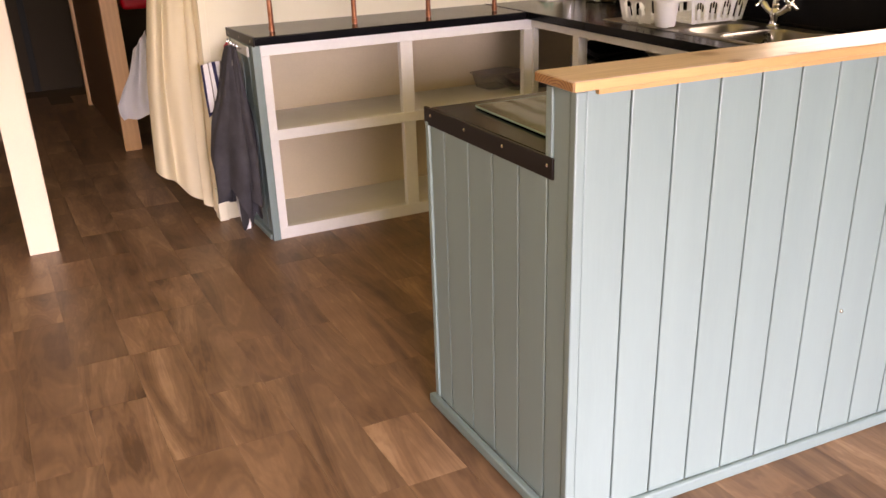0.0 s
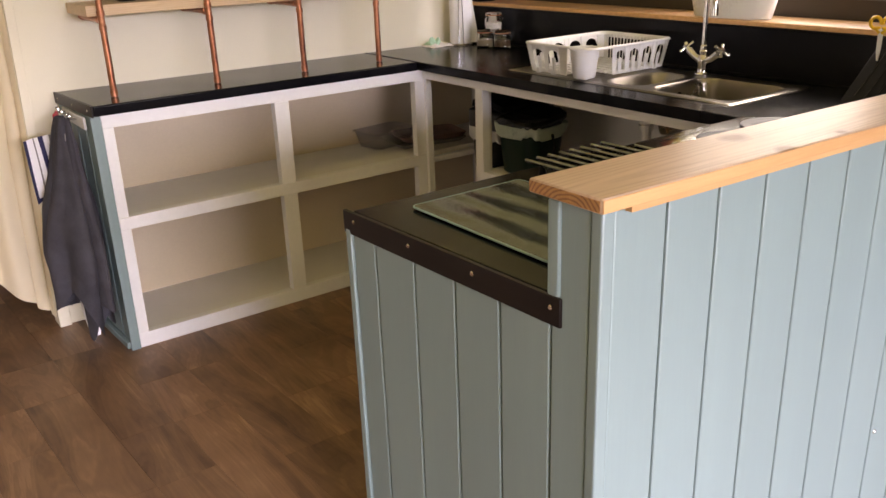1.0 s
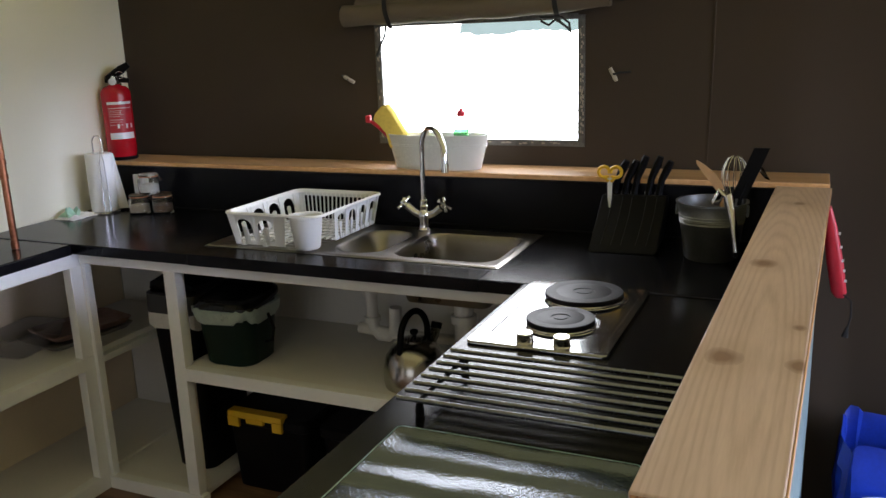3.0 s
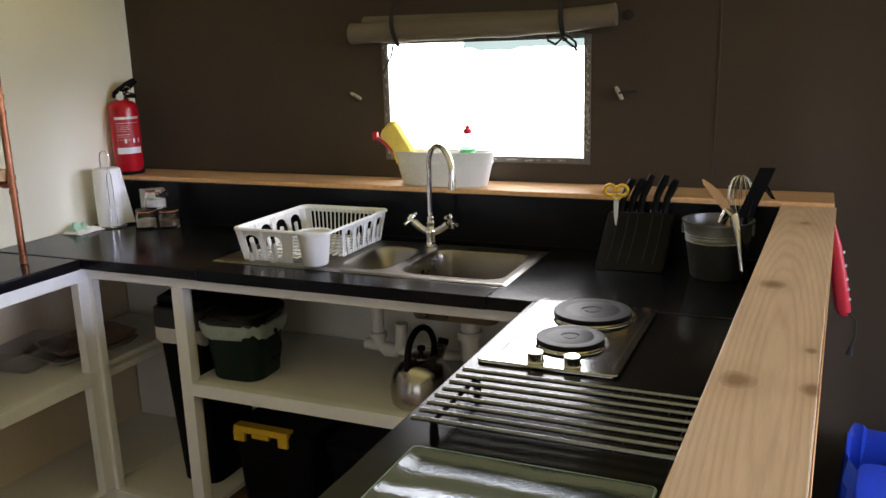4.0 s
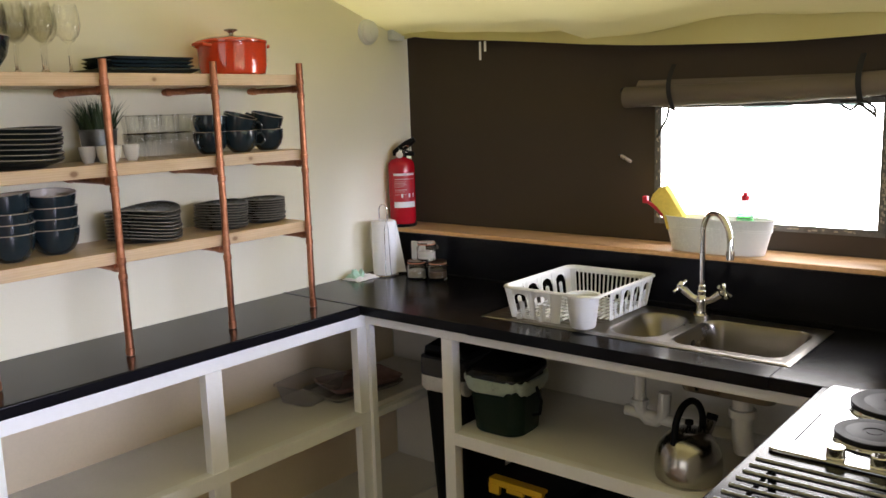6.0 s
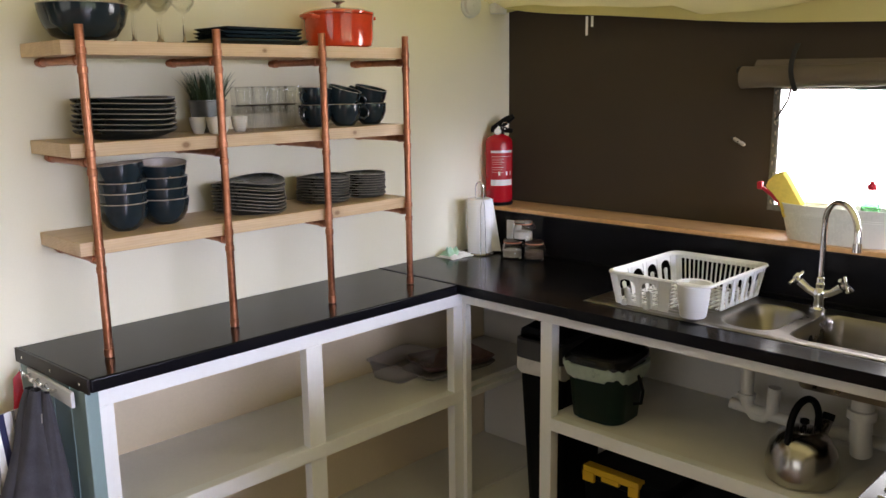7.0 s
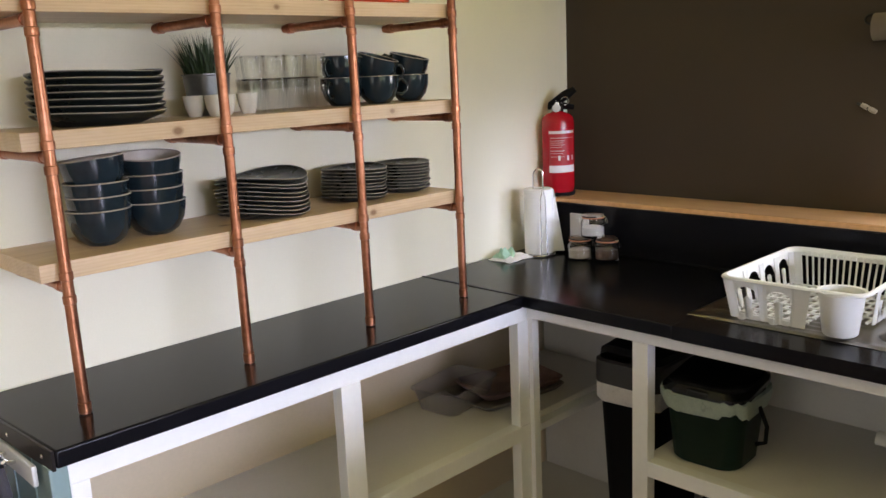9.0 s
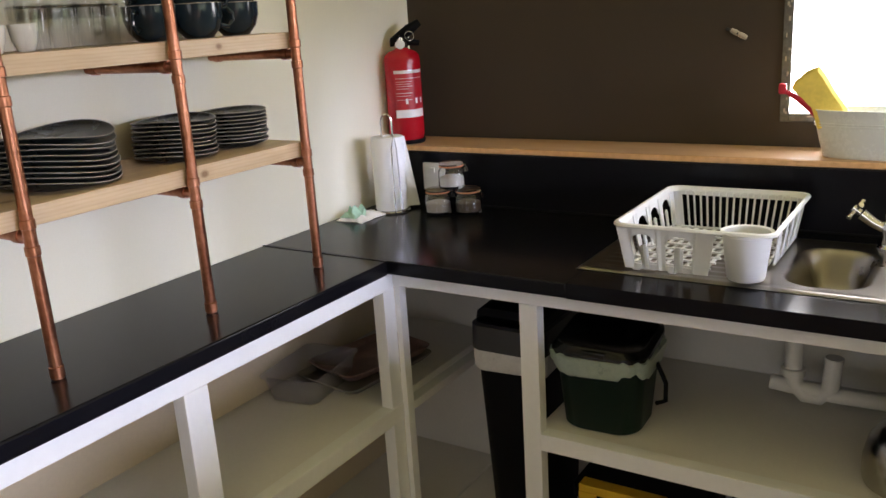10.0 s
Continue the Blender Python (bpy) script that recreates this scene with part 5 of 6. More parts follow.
# pale specks where the border is sewn on
bm = bmesh.new()
rnd = random.Random(8)
for k in range(95):
    side, f = rnd.choice("LRRB"), rnd.random()
    y, z = {"L": (3.016, 1.18 + 0.39 * f), "R": (2.272, 1.18 + 0.39 * f), "B": (2.29 + 0.70 * f, 1.171)}[side]
    w, h = rnd.uniform(0.001, 0.003), rnd.uniform(0.002, 0.006)
    if side == "B":
        w, h = h * 1.8, w
    y, z = y + rnd.uniform(-0.006, 0.006), z + rnd.uniform(-0.004, 0.004)
    box(bm, WALL_E - 0.0103, y - w, z - h, WALL_E - 0.0092, y + w, z + h)
tagged(part("stitching", bm, "rim", win, "pale worn stitching", win.location), kind="stuff")
for y in (3.76, 3.735):
    tp = thing("hanging_tape", (3.105, y, 1.845), "short white tape hanging from the roof hem", "tape", "roof hem tapes")
    part("strip", boxed(-0.001, -0.005, -0.062 if y > 3.75 else -0.03, 0.001, 0.005, 0.01), "linen", tp)

# ---- knife block and utensils ----
kb = thing("knife_block", (2.775, 2.05, TOP), "black knife block with five black-handled knives", "knife block", turn=4)
side = ((-0.02, 0.0), (0.20, 0.0), (0.228, 0.128), (0.150, 0.140))
bm = stack([[(x, y - 0.10 * z, z) for x, z in side] for y in (-0.097, 0.097)])
bmesh.ops.bevel(bm, geom=bm.edges[:], offset=0.004, segments=2, affect="EDGES")
part("block", bm, "black", kb)
for k, y in enumerate((0.062, 0.032, 0.004, -0.038, -0.068)):
    h = 0.088 + 0.014 * (k in (2, 3))
    y -= 0.012
    kn = part("knife", boxed(0.176, y - 0.011, 0.120, 0.179, y + 0.011, 0.146), "steel", kb)
    part("handle", tube([(0.178, y, 0.136), (0.186, y - 0.008, 0.150 + h * 0.35), (0.192, y - 0.024, 0.150 + h * 0.75), (0.190, y - 0.034, 0.150 + h)], [0.011, 0.0105, 0.0128, 0.009], 8), "black", kn, "black riveted handle")
    part("edge_line", tube([(-0.02 + 0.17 * z / 0.14 - 0.001, y + 0.012 - 0.10 * z + 0.9 * (z - 0.09) ** 2, z) for z in np.linspace(0.02, 0.135, 8)], 0.0009, 4), "darkgrey", kn)
sc = thing("scissors", (2.862, 2.108, TOP + 0.112), "yellow-handled kitchen scissors hanging at the knife block", "scissors")
part("blade", stack([[(a * 0.002, b * w, z) for a, b in ((-1, -1), (1, -1), (1, 1), (-1, 1))] for z, w in ((0.0, 0.002), (0.03, 0.006), (0.088, 0.007))]), "whiteplastic", sc, "pale blades")
for s_ in (-1, 1):
    part("handle", tube([(0, s_ * 0.003, 0.078), (0, s_ * 0.012, 0.085)] + [(0, s_ * (0.018 + 0.016 * math.cos(a)), 0.106 + 0.016 * math.sin(a)) for a in np.linspace(-2.4, 3.4, 16)], 0.0052, 8), "yellow", sc)

ub = thing("utensil_bucket", (2.785, 1.808, TOP), "galvanised tin bucket holding kitchen utensils", "bucket")
part("wall", lathe([(0, 0.006), (0.064, 0.006), (0.066, 0.0), (0.070, 0.004), (0.084, 0.100), (0.087, 0.104), (0.085, 0.108), (0.088, 0.112), (0.086, 0.116), (0.092, 0.155), (0.0965, 0.157), (0.0965, 0.161), (0.090, 0.160), (0.084, 0.112), (0.067, 0.008), (0, 0.008)], 44), "zinc", ub)
for z in (0.108, 0.116, 0.124):
    r = 0.0848 + (z - 0.108) * 0.16
    part("bead", tube([(r * math.cos(a), r * math.sin(a), z) for a in np.linspace(0, 2 * math.pi, 40, endpoint=False)], 0.0018, 6, closed=True), "zinc", ub)
for e in (-1, 1):
    part("lug", boxed(-0.012, e * 0.093 - 0.003, 0.120, 0.012, e * 0.093 + 0.003, 0.150, bevel=0.002), "zinc", ub)
wsn = thing("wooden_spatula", (2.80, 1.82, TOP + 0.01), "pale beech spatula standing in the bucket", "spatula")
part("handle", tube([(0, -0.050, 0), (-0.006, -0.042, 0.10), (-0.010, -0.033, 0.172)], 0.006, 8), "beige", wsn)
part("head", stack([[(-0.012 + 0.003 * s, yc + c * w, z + 0.5 * c * w) for c, s in ((-1, -1), (1, -1), (1, 1), (-1, 1))] for z, yc, w in ((0.165, -0.036, 0.007), (0.186, -0.026, 0.017), (0.212, -0.010, 0.025), (0.236, 0.008, 0.024), (0.252, 0.022, 0.013), (0.258, 0.030, 0.004))]), "beige", wsn, "slanted leaf-shaped blade")
tg = thing("tongs", (2.745, 1.745, TOP + 0.03), "shiny steel ladle hooked over the bucket rim", "ladle")
part("handle", tube([(-0.02, 0.05, 0.135), (-0.025, 0.035, 0.165), (-0.035, 0.015, 0.16), (-0.055, -0.002, 0.09), (-0.07, -0.015, 0.015)], [0.012, 0.013, 0.012, 0.009, 0.009], 10), "chrome", tg)
part("tip", tube([(-0.07, -0.015, 0.017), (-0.072, -0.017, 0.004)], 0.010, 10), "black", tg)
wk = thing("balloon_whisk", (2.80, 1.765, TOP + 0.06), "steel balloon whisk standing in the bucket", "whisk")
for k in range(6):
    a = math.pi * k / 6
    part("wire", tube([(0.034 * math.cos(t) * math.cos(a) + 0.008, 0.034 * math.cos(t) * math.sin(a) - 0.01, 0.165 + 0.058 * math.sin(t)) for t in np.linspace(-1.35, 4.49, 18)], 0.0012, 5), "chrome", wk)
part("handle", tube([(0, 0, 0), (0.008, -0.01, 0.11)], 0.008, 8), "chrome", wk)
fs = thing("slotted_turner", (2.79, 1.755, TOP + 0.05), "black slotted nylon turner leaning out of the bucket", "turner")
part("handle", tube([(0, 0, 0), (-0.01, -0.02, 0.12), (-0.01, -0.035, 0.17)], 0.006, 8), "black", fs)
part("blade", stack([[(-0.012 + 0.003 * s, yc + c * 0.020, z) for c, s in ((-1, -1), (1, -1), (1, 1), (-1, 1))] for z, yc in ((0.120, -0.014), (0.150, -0.026), (0.19, -0.042), (0.252, -0.066), (0.258, -0.068))]), "black", fs)
ls = thing("serving_spoon", (2.81, 1.745, TOP + 0.05), "polished steel serving spoon in the bucket", "spoon")
part("handle", tube([(0, 0, 0), (0, -0.02, 0.12), (0.0, -0.04, 0.17)], 0.004, 8), "chrome", ls)
part("bowl", lathe([(0, -0.012), (0.02, -0.008), (0.027, 0.0), (0.025, 0.0), (0.018, -0.006), (0, -0.009)], 24, squash=(1, 1.5), m=pose(0.0, -0.058, 0.20, 55, 20, 0)), "chrome", ls)

# ---- hob, trivet and glass board ----
hob = thing("hob", (1.938, 1.900, TOP), "two-plate electric hob with stainless steel surround", "hob")
part("body", stack([[(0.23 + x * s, 0.149 + y * s, z) for x, y in rounded(0.23, 0.149, 0.012, 3)] for s, z in ((0.99, 0.0), (1.0, 0.002), (0.998, 0.0065), (0.990, 0.0085), (0.97, 0.0086), (0.80, 0.0086), (0.4, 0.0086))]), "hobsteel", hob)
for x, y, r in ((0.162, 0.140, 0.075), (0.362, 0.140, 0.093)):
    pl = part("spill_ring", lathe([(r + 0.012, 0.0068), (r + 0.010, 0.0092), (r + 0.001, 0.0085), (r + 0.001, 0.0120), (r + 0.0002, 0.0120)], 48, at=(x, y, 0)), "chrome", hob, "bright ring")
    part("hotplate", lathe([(0, 0.007), (r - 0.008, 0.007), (r - 0.008, 0.013), (r, 0.0145), (r, 0.0215), (r - 0.0015, 0.0230), (r * 0.72, 0.0230), (r * 0.70, 0.0227), (r * 0.68, 0.0230), (r * 0.28, 0.0230), (r * 0.275, 0.0215), (0, 0.0215)], 56, at=(x, y, 0)), "hobplate", hob, "grey cast iron plate")
    part("centre_cap", lathe([(0, 0.0216), (r * 0.2, 0.0216), (r * 0.19, 0.0226), (0, 0.0227)], 24, at=(x, y, 0)), "hobplate", hob, "dull grey centre cap")
for y in (0.178, 0.100):
    kn = part("knob", lathe([(0.020, 0.0066), (0.020, 0.009), (0.0175, 0.010), (0.0172, 0.027), (0.0155, 0.0285), (0, 0.0285)], 28, at=(0.030, y, 0)), "chrome", hob, "steel control knob")
    part("pointer", boxed(0.016, y - 0.001, 0.0285, 0.030, y + 0.001, 0.0291), "black", kn)
part("indicator", lathe([(0, 0.0066), (0.005, 0.0066), (0.004, 0.009), (0, 0.0095)], 14, at=(0.026, 0.248, 0)), "black", hob)
part("print_bar", boxed(0.062, 0.262, 0.0084, 0.25, 0.2665, 0.0090), "black", hob, "dark trim line")
part("side_channel", boxed(0.03, 0.0155, 0.0086, 0.43, 0.0195, 0.0092), "chrome", hob)

tv = thing("pot_trivet", (1.60, 1.94, TOP), "long steel bar pan stand on the worktop", "trivet")
for k in range(8):
    x = -0.022 + 0.0330 * k
    part("bar", tube([(x, -0.228, 0.036), (x, 0.234, 0.036)], 0.0046, 10), "darksteel", tv, "")
for y in (0.200, -0.199):
    cb = part("cross_bar", tube([(-0.010, y, 0.0275), (0.20, y, 0.0275)], 0.0042, 8), "black", tv, "black cross bar")
    for x in (-0.006, 0.196):
        part("foot", lathe([(0, 0), (0.008, 0), (0.008, 0.012), (0.005, 0.028), (0, 0.028)], 12, at=(x, y, 0)), "black", cb)

gb = thing("chopping_board", (1.262, 1.757, TOP), "rippled green-tinted glass chopping board on the worktop", "chopping board")
part("sheet", stack([[(0.138 + x * s, 0.197 + y * s, z) for x, y in rounded(0.138, 0.197, 0.010, 4)] for s, z in ((0.985, 0.002), (0.998, 0.004), (0.998, 0.0068), (0.985, 0.0075), (0.975, 0.00752), (0.5, 0.00752))]), "board_glass", gb)
part("edge", tube([(0.138 + x, 0.197 + y, 0.0052) for x, y in rounded(0.138, 0.197, 0.010, 4)], 0.0022, 6, closed=True), "board_edge", gb, "pale green polished edge")
for x, y in ((0.02, 0.02), (0.256, 0.02), (0.02, 0.374), (0.256, 0.374)):
    part("foot", lathe([(0, 0), (0.006, 0), (0.006, 0.0022), (0, 0.0022)], 12, at=(x, y, 0)), "clearbox", gb)

# ---- under the counters ----
cd = thing("food_caddy", (2.570, 3.280, 0.512), "dark green food waste caddy with pale liner, lid shut", "caddy", turn=2)
part("body", stack([[(x, y, z) for x, y in rounded(0.103 * s, 0.112 * s, 0.052, 6)] for s, z in ((0.80, 0.0), (0.84, 0.005), (0.95, 0.15), (0.98, 0.190))]), "green", cd)
bm = stack([[(x * (1 + w * math.sin(k * 1.9 + z * 60)), y * (1 + w * math.sin(k * 1.3 + z * 40)), z + 0.010 * math.sin(k * 0.55) * (z < 0.165) + 0.004 * math.sin(k * 1.7)) for k, (x, y) in enumerate(rounded(0.105 * s, 0.114 * s, 0.055, 10))] for s, z, w in ((0.985, 0.154, 0.012), (1.03, 0.158, 0.018), (1.06, 0.176, 0.016), (1.075, 0.195, 0.010), (1.0, 0.197, 0.0))], cap_first=False, cap_last=False)
part("liner", bm, "liner", cd, "pale green bin liner folded over the rim")
part("lid", stack([[(x, y, z + 0.030 * max(0, x / 0.103)) for x, y in rounded(0.103 * s, 0.112 * s, 0.052, 6)] for s, z in ((1.0, 0.190), (1.055, 0.194), (1.05, 0.204), (0.95, 0.217), (0.90, 0.214), (0.5, 0.218))]), "blackgloss", cd, "black hinged lid")
part("lid_grip", boxed(-0.109, -0.030, 0.196, -0.088, 0.030, 0.214, bevel=0.005), "blackgloss", cd)
part("handle", tube([(0.0, -0.118, 0.165), (-0.01, -0.143, 0.12), (-0.03, -0.148, 0.085), (-0.05, -0.132, 0.085)], 0.0055, 8), "black", cd)

bn = thing("pedal_bin", (2.70, 3.548, 0.046), "tall black bin with white liner standing under the counter", "bin")
part("body", stack([[(x, y, z) for x, y in rounded(0.155 * s, 0.100 * s, 0.04, 5)] for s, z in ((0.76, 0), (0.79, 0.006), (0.98, 0.55), (1.0, 0.60))]), "black", bn)
bm = stack([[(x * (1 + 0.02 * math.sin(k * 1.7)), y * (1 + 0.02 * math.sin(k * 2.3)), z + 0.008 * math.sin(k * 0.8) * (z < 0.56)) for k, (x, y) in enumerate(rounded(0.155 * s, 0.100 * s, 0.04, 7))] for s, z in ((1.02, 0.545), (1.06, 0.555), (1.06, 0.60), (1.0, 0.61))], cap_first=False, cap_last=False)
part("liner", bm, "liner_w", bn, "white bin liner showing below the lid")
part("collar", stack([[(x, y, z) for x, y in rounded(0.155 * s, 0.100 * s, 0.04, 5)] for s, z in ((1.05, 0.596), (1.08, 0.60), (1.07, 0.665), (1.0, 0.67), (0.98, 0.60))]), "darkgrey", bn, "dark grey collar")
part("swing_lid", stack([[(x, y, z + 0.05 * (1 - (y / 0.12) ** 2)) for x, y in rounded(0.155 * s, 0.100 * s, 0.04, 5)] for s, z in ((1.0, 0.655), (0.98, 0.675), (0.6, 0.69))]), "black", bn)


def crate(at, latch):
    c = thing("storage_crate", at, "black plastic storage crate" + (" with yellow latches on the floor" if latch else " standing on the floor below the sink"), "crate")
    part("body", stack([[(x, y, z) for x, y in rounded(0.16 * s, 0.165 * s, 0.025, 3)] for s, z in ((0.88, 0), (0.90, 0.005), (0.98, 0.255))]), "black", c)
    ld = part("lid", stack([[(x, y, z) for x, y in rounded(0.16 * s, 0.165 * s, 0.025, 3)] for s, z in ((1.0, 0.25), (1.03, 0.255), (1.03, 0.285), (0.98, 0.295), (0.85, 0.293))]), "black", c)
    if latch:
        bm = boxed(-0.180, -0.081, 0.281, -0.140, 0.140, 0.306, bevel=0.003)
        for y0, y1, z in ((-0.081, -0.042, 0.250), (-0.006, 0.064, 0.268), (0.094, 0.140, 0.250)):
            box(bm, -0.183, y0, z, -0.170, y1, 0.286, bevel=0.002)
        part("latch", bm, "yellow", c, "yellow locking latch")
    return c


crate((2.745, 3.222, 0.001), True)
crate((2.745, 2.84, 0.001), False)

kt = thing("kettle", (2.550, 2.620, 0.512), "brushed steel stove kettle with black handle", "kettle", turn=20)
part("body", lathe([(0, 0), (0.086, 0), (0.094, 0.004), (0.097, 0.02), (0.0965, 0.055), (0.088, 0.095), (0.068, 0.126), (0.040, 0.143), (0, 0.144)], 44), "kettlesteel", kt)
ld = part("lid", lathe([(0.038, 0.142), (0.038, 0.147), (0.02, 0.151), (0, 0.152)], 30), "steel", kt)
part("knob", lathe([(0.006, 0.151), (0.006, 0.158), (0.013, 0.164), (0.012, 0.174), (0, 0.178)], 18), "black", ld)
part("spout", tube([(0.050, -0.033, 0.105), (0.078, -0.052, 0.132), (0.088, -0.059, 0.150)], [0.022, 0.017, 0.015], 14), "steel", kt)
part("spout_cap", tube([(0.087, -0.058, 0.148), (0.095, -0.062, 0.165)], 0.017, 12), "black", kt)
part("handle", tube([(-0.056, 0.039, 0.118)] + [(-0.052 * math.cos(a), 0.036 * math.cos(a), 0.150 + 0.082 * math.sin(a)) for a in np.linspace(0.10, math.pi - 0.20, 14)] + [(0.050, -0.034, 0.130)], 0.0100, 10), "black", kt)

wp = thing("waste_pipes", (2.84, 2.8, 0.512), "white plastic waste pipes and traps below the sink", "pipe")
o = wp.location
part("trap", tube([(2.80, 2.90, 0.82), (2.80, 2.90, 0.62), (2.80, 2.895, 0.58), (2.80, 2.87, 0.555), (2.80, 2.84, 0.555), (2.80, 2.815, 0.58), (2.80, 2.81, 0.66)], 0.021, 14), "pipe", wp, "", o)
part("pipe", tube([(2.80, 2.95, 0.575), (2.80, 2.80, 0.565), (2.82, 2.55, 0.56), (2.85, 2.2, 0.55)], 0.019, 12), "pipe", wp, "", o)
part("pipe", tube([(2.70, 2.52, 0.76), (2.70, 2.52, 0.62), (2.72, 2.52, 0.56)], 0.030, 14), "pipe", wp, "", o)
for z in (0.60, 0.70, 0.79):
    part("nut", lathe([(0.022, 0), (0.029, 0.002), (0.029, 0.020), (0.022, 0.022)], 12, at=(2.80, 2.90, z)), "pipe", wp, "", o)
part("nut", lathe([(0.031, 0), (0.040, 0.002), (0.040, 0.026), (0.031, 0.028)], 12, at=(2.70, 2.52, 0.67)), "pipe", wp, "", o)

tr = thing("serving_tray", (2.60, 4.035, 0.506), "mottled brown melamine tray on the lower shelf", "tray", turn=-14)
part("dish", stack([[(x * s, y * s, z) for x, y in rounded(0.16, 0.105, 0.03, 4)] for s, z in ((0.88, 0.016), (0.97, 0.03), (1.0, 0.036), (0.98, 0.038), (0.90, 0.024), (0.86, 0.021))]), "tray", tr)
tr = thing("serving_tray", (2.57, 4.03, 0.506), "grey plastic tray below another on the shelf", "tray", turn=-8)
part("dish", stack([[(x * s, y * s, z) for x, y in rounded(0.175, 0.12, 0.03, 4)] for s, z in ((0.88, 0.0), (0.97, 0.012), (1.0, 0.017), (0.98, 0.019), (0.90, 0.006), (0.86, 0.004))]), "greyline", tr)
cb = thing("plastic_tub", (2.395, 4.085, 0.506), "clear plastic food tub on the lower shelf", "tub", turn=8)
part("body", stack([[(x, y, z) for x, y in rounded(0.115 * s, 0.080 * s, 0.025, 4)] for s, z in ((0.86, 0.0), (0.9, 0.003), (1.05, 0.070), (1.12, 0.073), (1.12, 0.076), (1.02, 0.075), (0.88, 0.006), (0.84, 0.004))]), "clearbox", cb)

# ---- towels on the end of the north unit ----
hk = thing("hook_rail", (1.0685, 4.004, 0.842), "white hook rail with four chrome hooks on the end panel", "hook rail")
part("plate", boxed(-0.010, -0.147, -0.020, 0, 0.147, 0.022, bevel=0.003), "whiteplastic", hk)
for y in (-0.055, 0.0, 0.058, 0.118):
    for s_ in (-1, 1):
        part("hook", tube([(-0.008, y, 0.006), (-0.022, y + 0.004 * s_, 0.006), (-0.030, y + 0.009 * s_, 0.010 + 0.008 * (s_ > 0)), (-0.033, y + 0.010 * s_, 0.016 + 0.010 * (s_ > 0))], [0.0042, 0.0036, 0.0036, 0.0055], 8), "chrome", hk)


def hanging(x, y, z0, z1, wide, deep, folds, seed, skew=(0, 0)):
    """A cloth gathered at a hook and falling in folds."""
    def f(u, v):
        a = 2 * math.pi * u
        g = 0.16 + 0.84 * min(1.0, v * 1.5) ** 0.8
        rr = 1 + 0.30 * math.sin(folds * a + seed + 1.2 * v) * min(1, v * 2) + 0.16 * noise.noise((math.cos(a) * 2, math.sin(a) * 2, v * 3 + seed))
        low = z1 + 0.07 * math.sin(2 * a + seed) + 0.045 * math.sin(3 * a + 2 * seed)
        return (x + skew[0] * v + deep * g * rr * math.cos(a), y + skew[1] * v + wide * g * rr * math.sin(a), z0 + (low - z0) * v)
    return sheet(f, 56, 26)


tw = thing("hand_towel", (1.0, 3.97, 0.1), "charcoal grey towel hanging in folds from a hook", "towel")
part("cloth", hanging(1.010, 3.955, 0.862, 0.17, 0.118, 0.078, 4, 0.6, (-0.045, -0.002)), "towel", tw, "", tw.location)
part("fold", hanging(1.006, 3.985, 0.86, 0.30, 0.082, 0.066, 3, 2.4, (-0.052, 0.040)), "towel", tw, "", tw.location)
part("fold", hanging(1.022, 3.918, 0.86, 0.15, 0.078, 0.044, 3, 4.1, (-0.012, -0.044)), "towel", tw, "", tw.location)
part("hem", tube([(1.012 - 0.052 * s_ ** 0.6 + 0.004 * math.sin(9 * s_), 3.915 - 0.02 * s_, 0.84 - 0.62 * s_) for s_ in np.linspace(0.05, 1, 14)], 0.0020, 5), "greyline", tw, "grey hem line", tw.location)
st = thing("tea_towel", (0.97, 4.12, 0.35), "white tea towel with navy and grey stripes on a hook", "towel")
o = st.location


def tea(u, v):
    rise = max(0.0, 1 - u / 0.20)
    top = 0.788 - 0.010 * (u - 0.5) ** 2 * 4 + 0.075 * rise ** 1.3
    return (1.050 - 0.162 * u + 0.005 * math.sin(9 * u + 2 * v) + 0.016 * v * u, 4.070 + 0.014 * math.sin(8 * u + 0.5) * (0.3 + v) - 0.03 * u, top - v * (0.235 + 0.075 * rise + 0.008 * math.sin(6 * u)))


part("cloth", sheet(tea, 26, 26, 0.003), "linen", st, "", o)


def stripe(u0, u1, v0, v1, m):
    bm = sheet(lambda u, v: tea(u0 + (u1 - u0) * u, v0 + (v1 - v0) * v), 4 if v1 - v0 > 0.5 else 24, 26 if v1 - v0 > 0.5 else 2, 0.0046)
    bmesh.ops.translate(bm, vec=(0, -0.0018, 0), verts=bm.verts)
    part("stripe", bm, m, st, "woven stripe", o)


for u0, u1, m in ((0.13, 0.16, "greyline"), (0.40, 0.43, "greyline"), (0.56, 0.68, "navy"), (0.79, 0.82, "greyline"), (0.955, 1.0, "navy")):
    stripe(u0, u1, 0.0, 0.94, m)
stripe(0.0, 1.0, 0.945, 1.0, "navy")
rc = thing("oven_cloth", (1.03, 4.15, 0.6), "red cloth hanging behind the tea towel", "cloth")
part("cloth", sheet(lambda u, v: (1.045 - 0.05 * u * (0.4 + 0.6 * v), 4.165 - 0.01 * math.sin(5 * v), 0.855 - 0.02 * u - 0.24 * v), 8, 12, 0.004), "redpouch", rc, "", rc.location)
fb = thing("floor_cloth", (0.99, 4.08, 0.0), "white cloth with pink edge hanging low behind the towel", "cloth")
part("cloth", hanging(1.01, 4.06, 0.60, 0.05, 0.06, 0.035, 3, 2.0), "linen", fb, "", fb.location)

# ---- curtain and sleeping space ----
ct = thing("curtain", (0.8, 4.26, 0.0), "cream cotton curtain tied back with a brown band", "curtain")


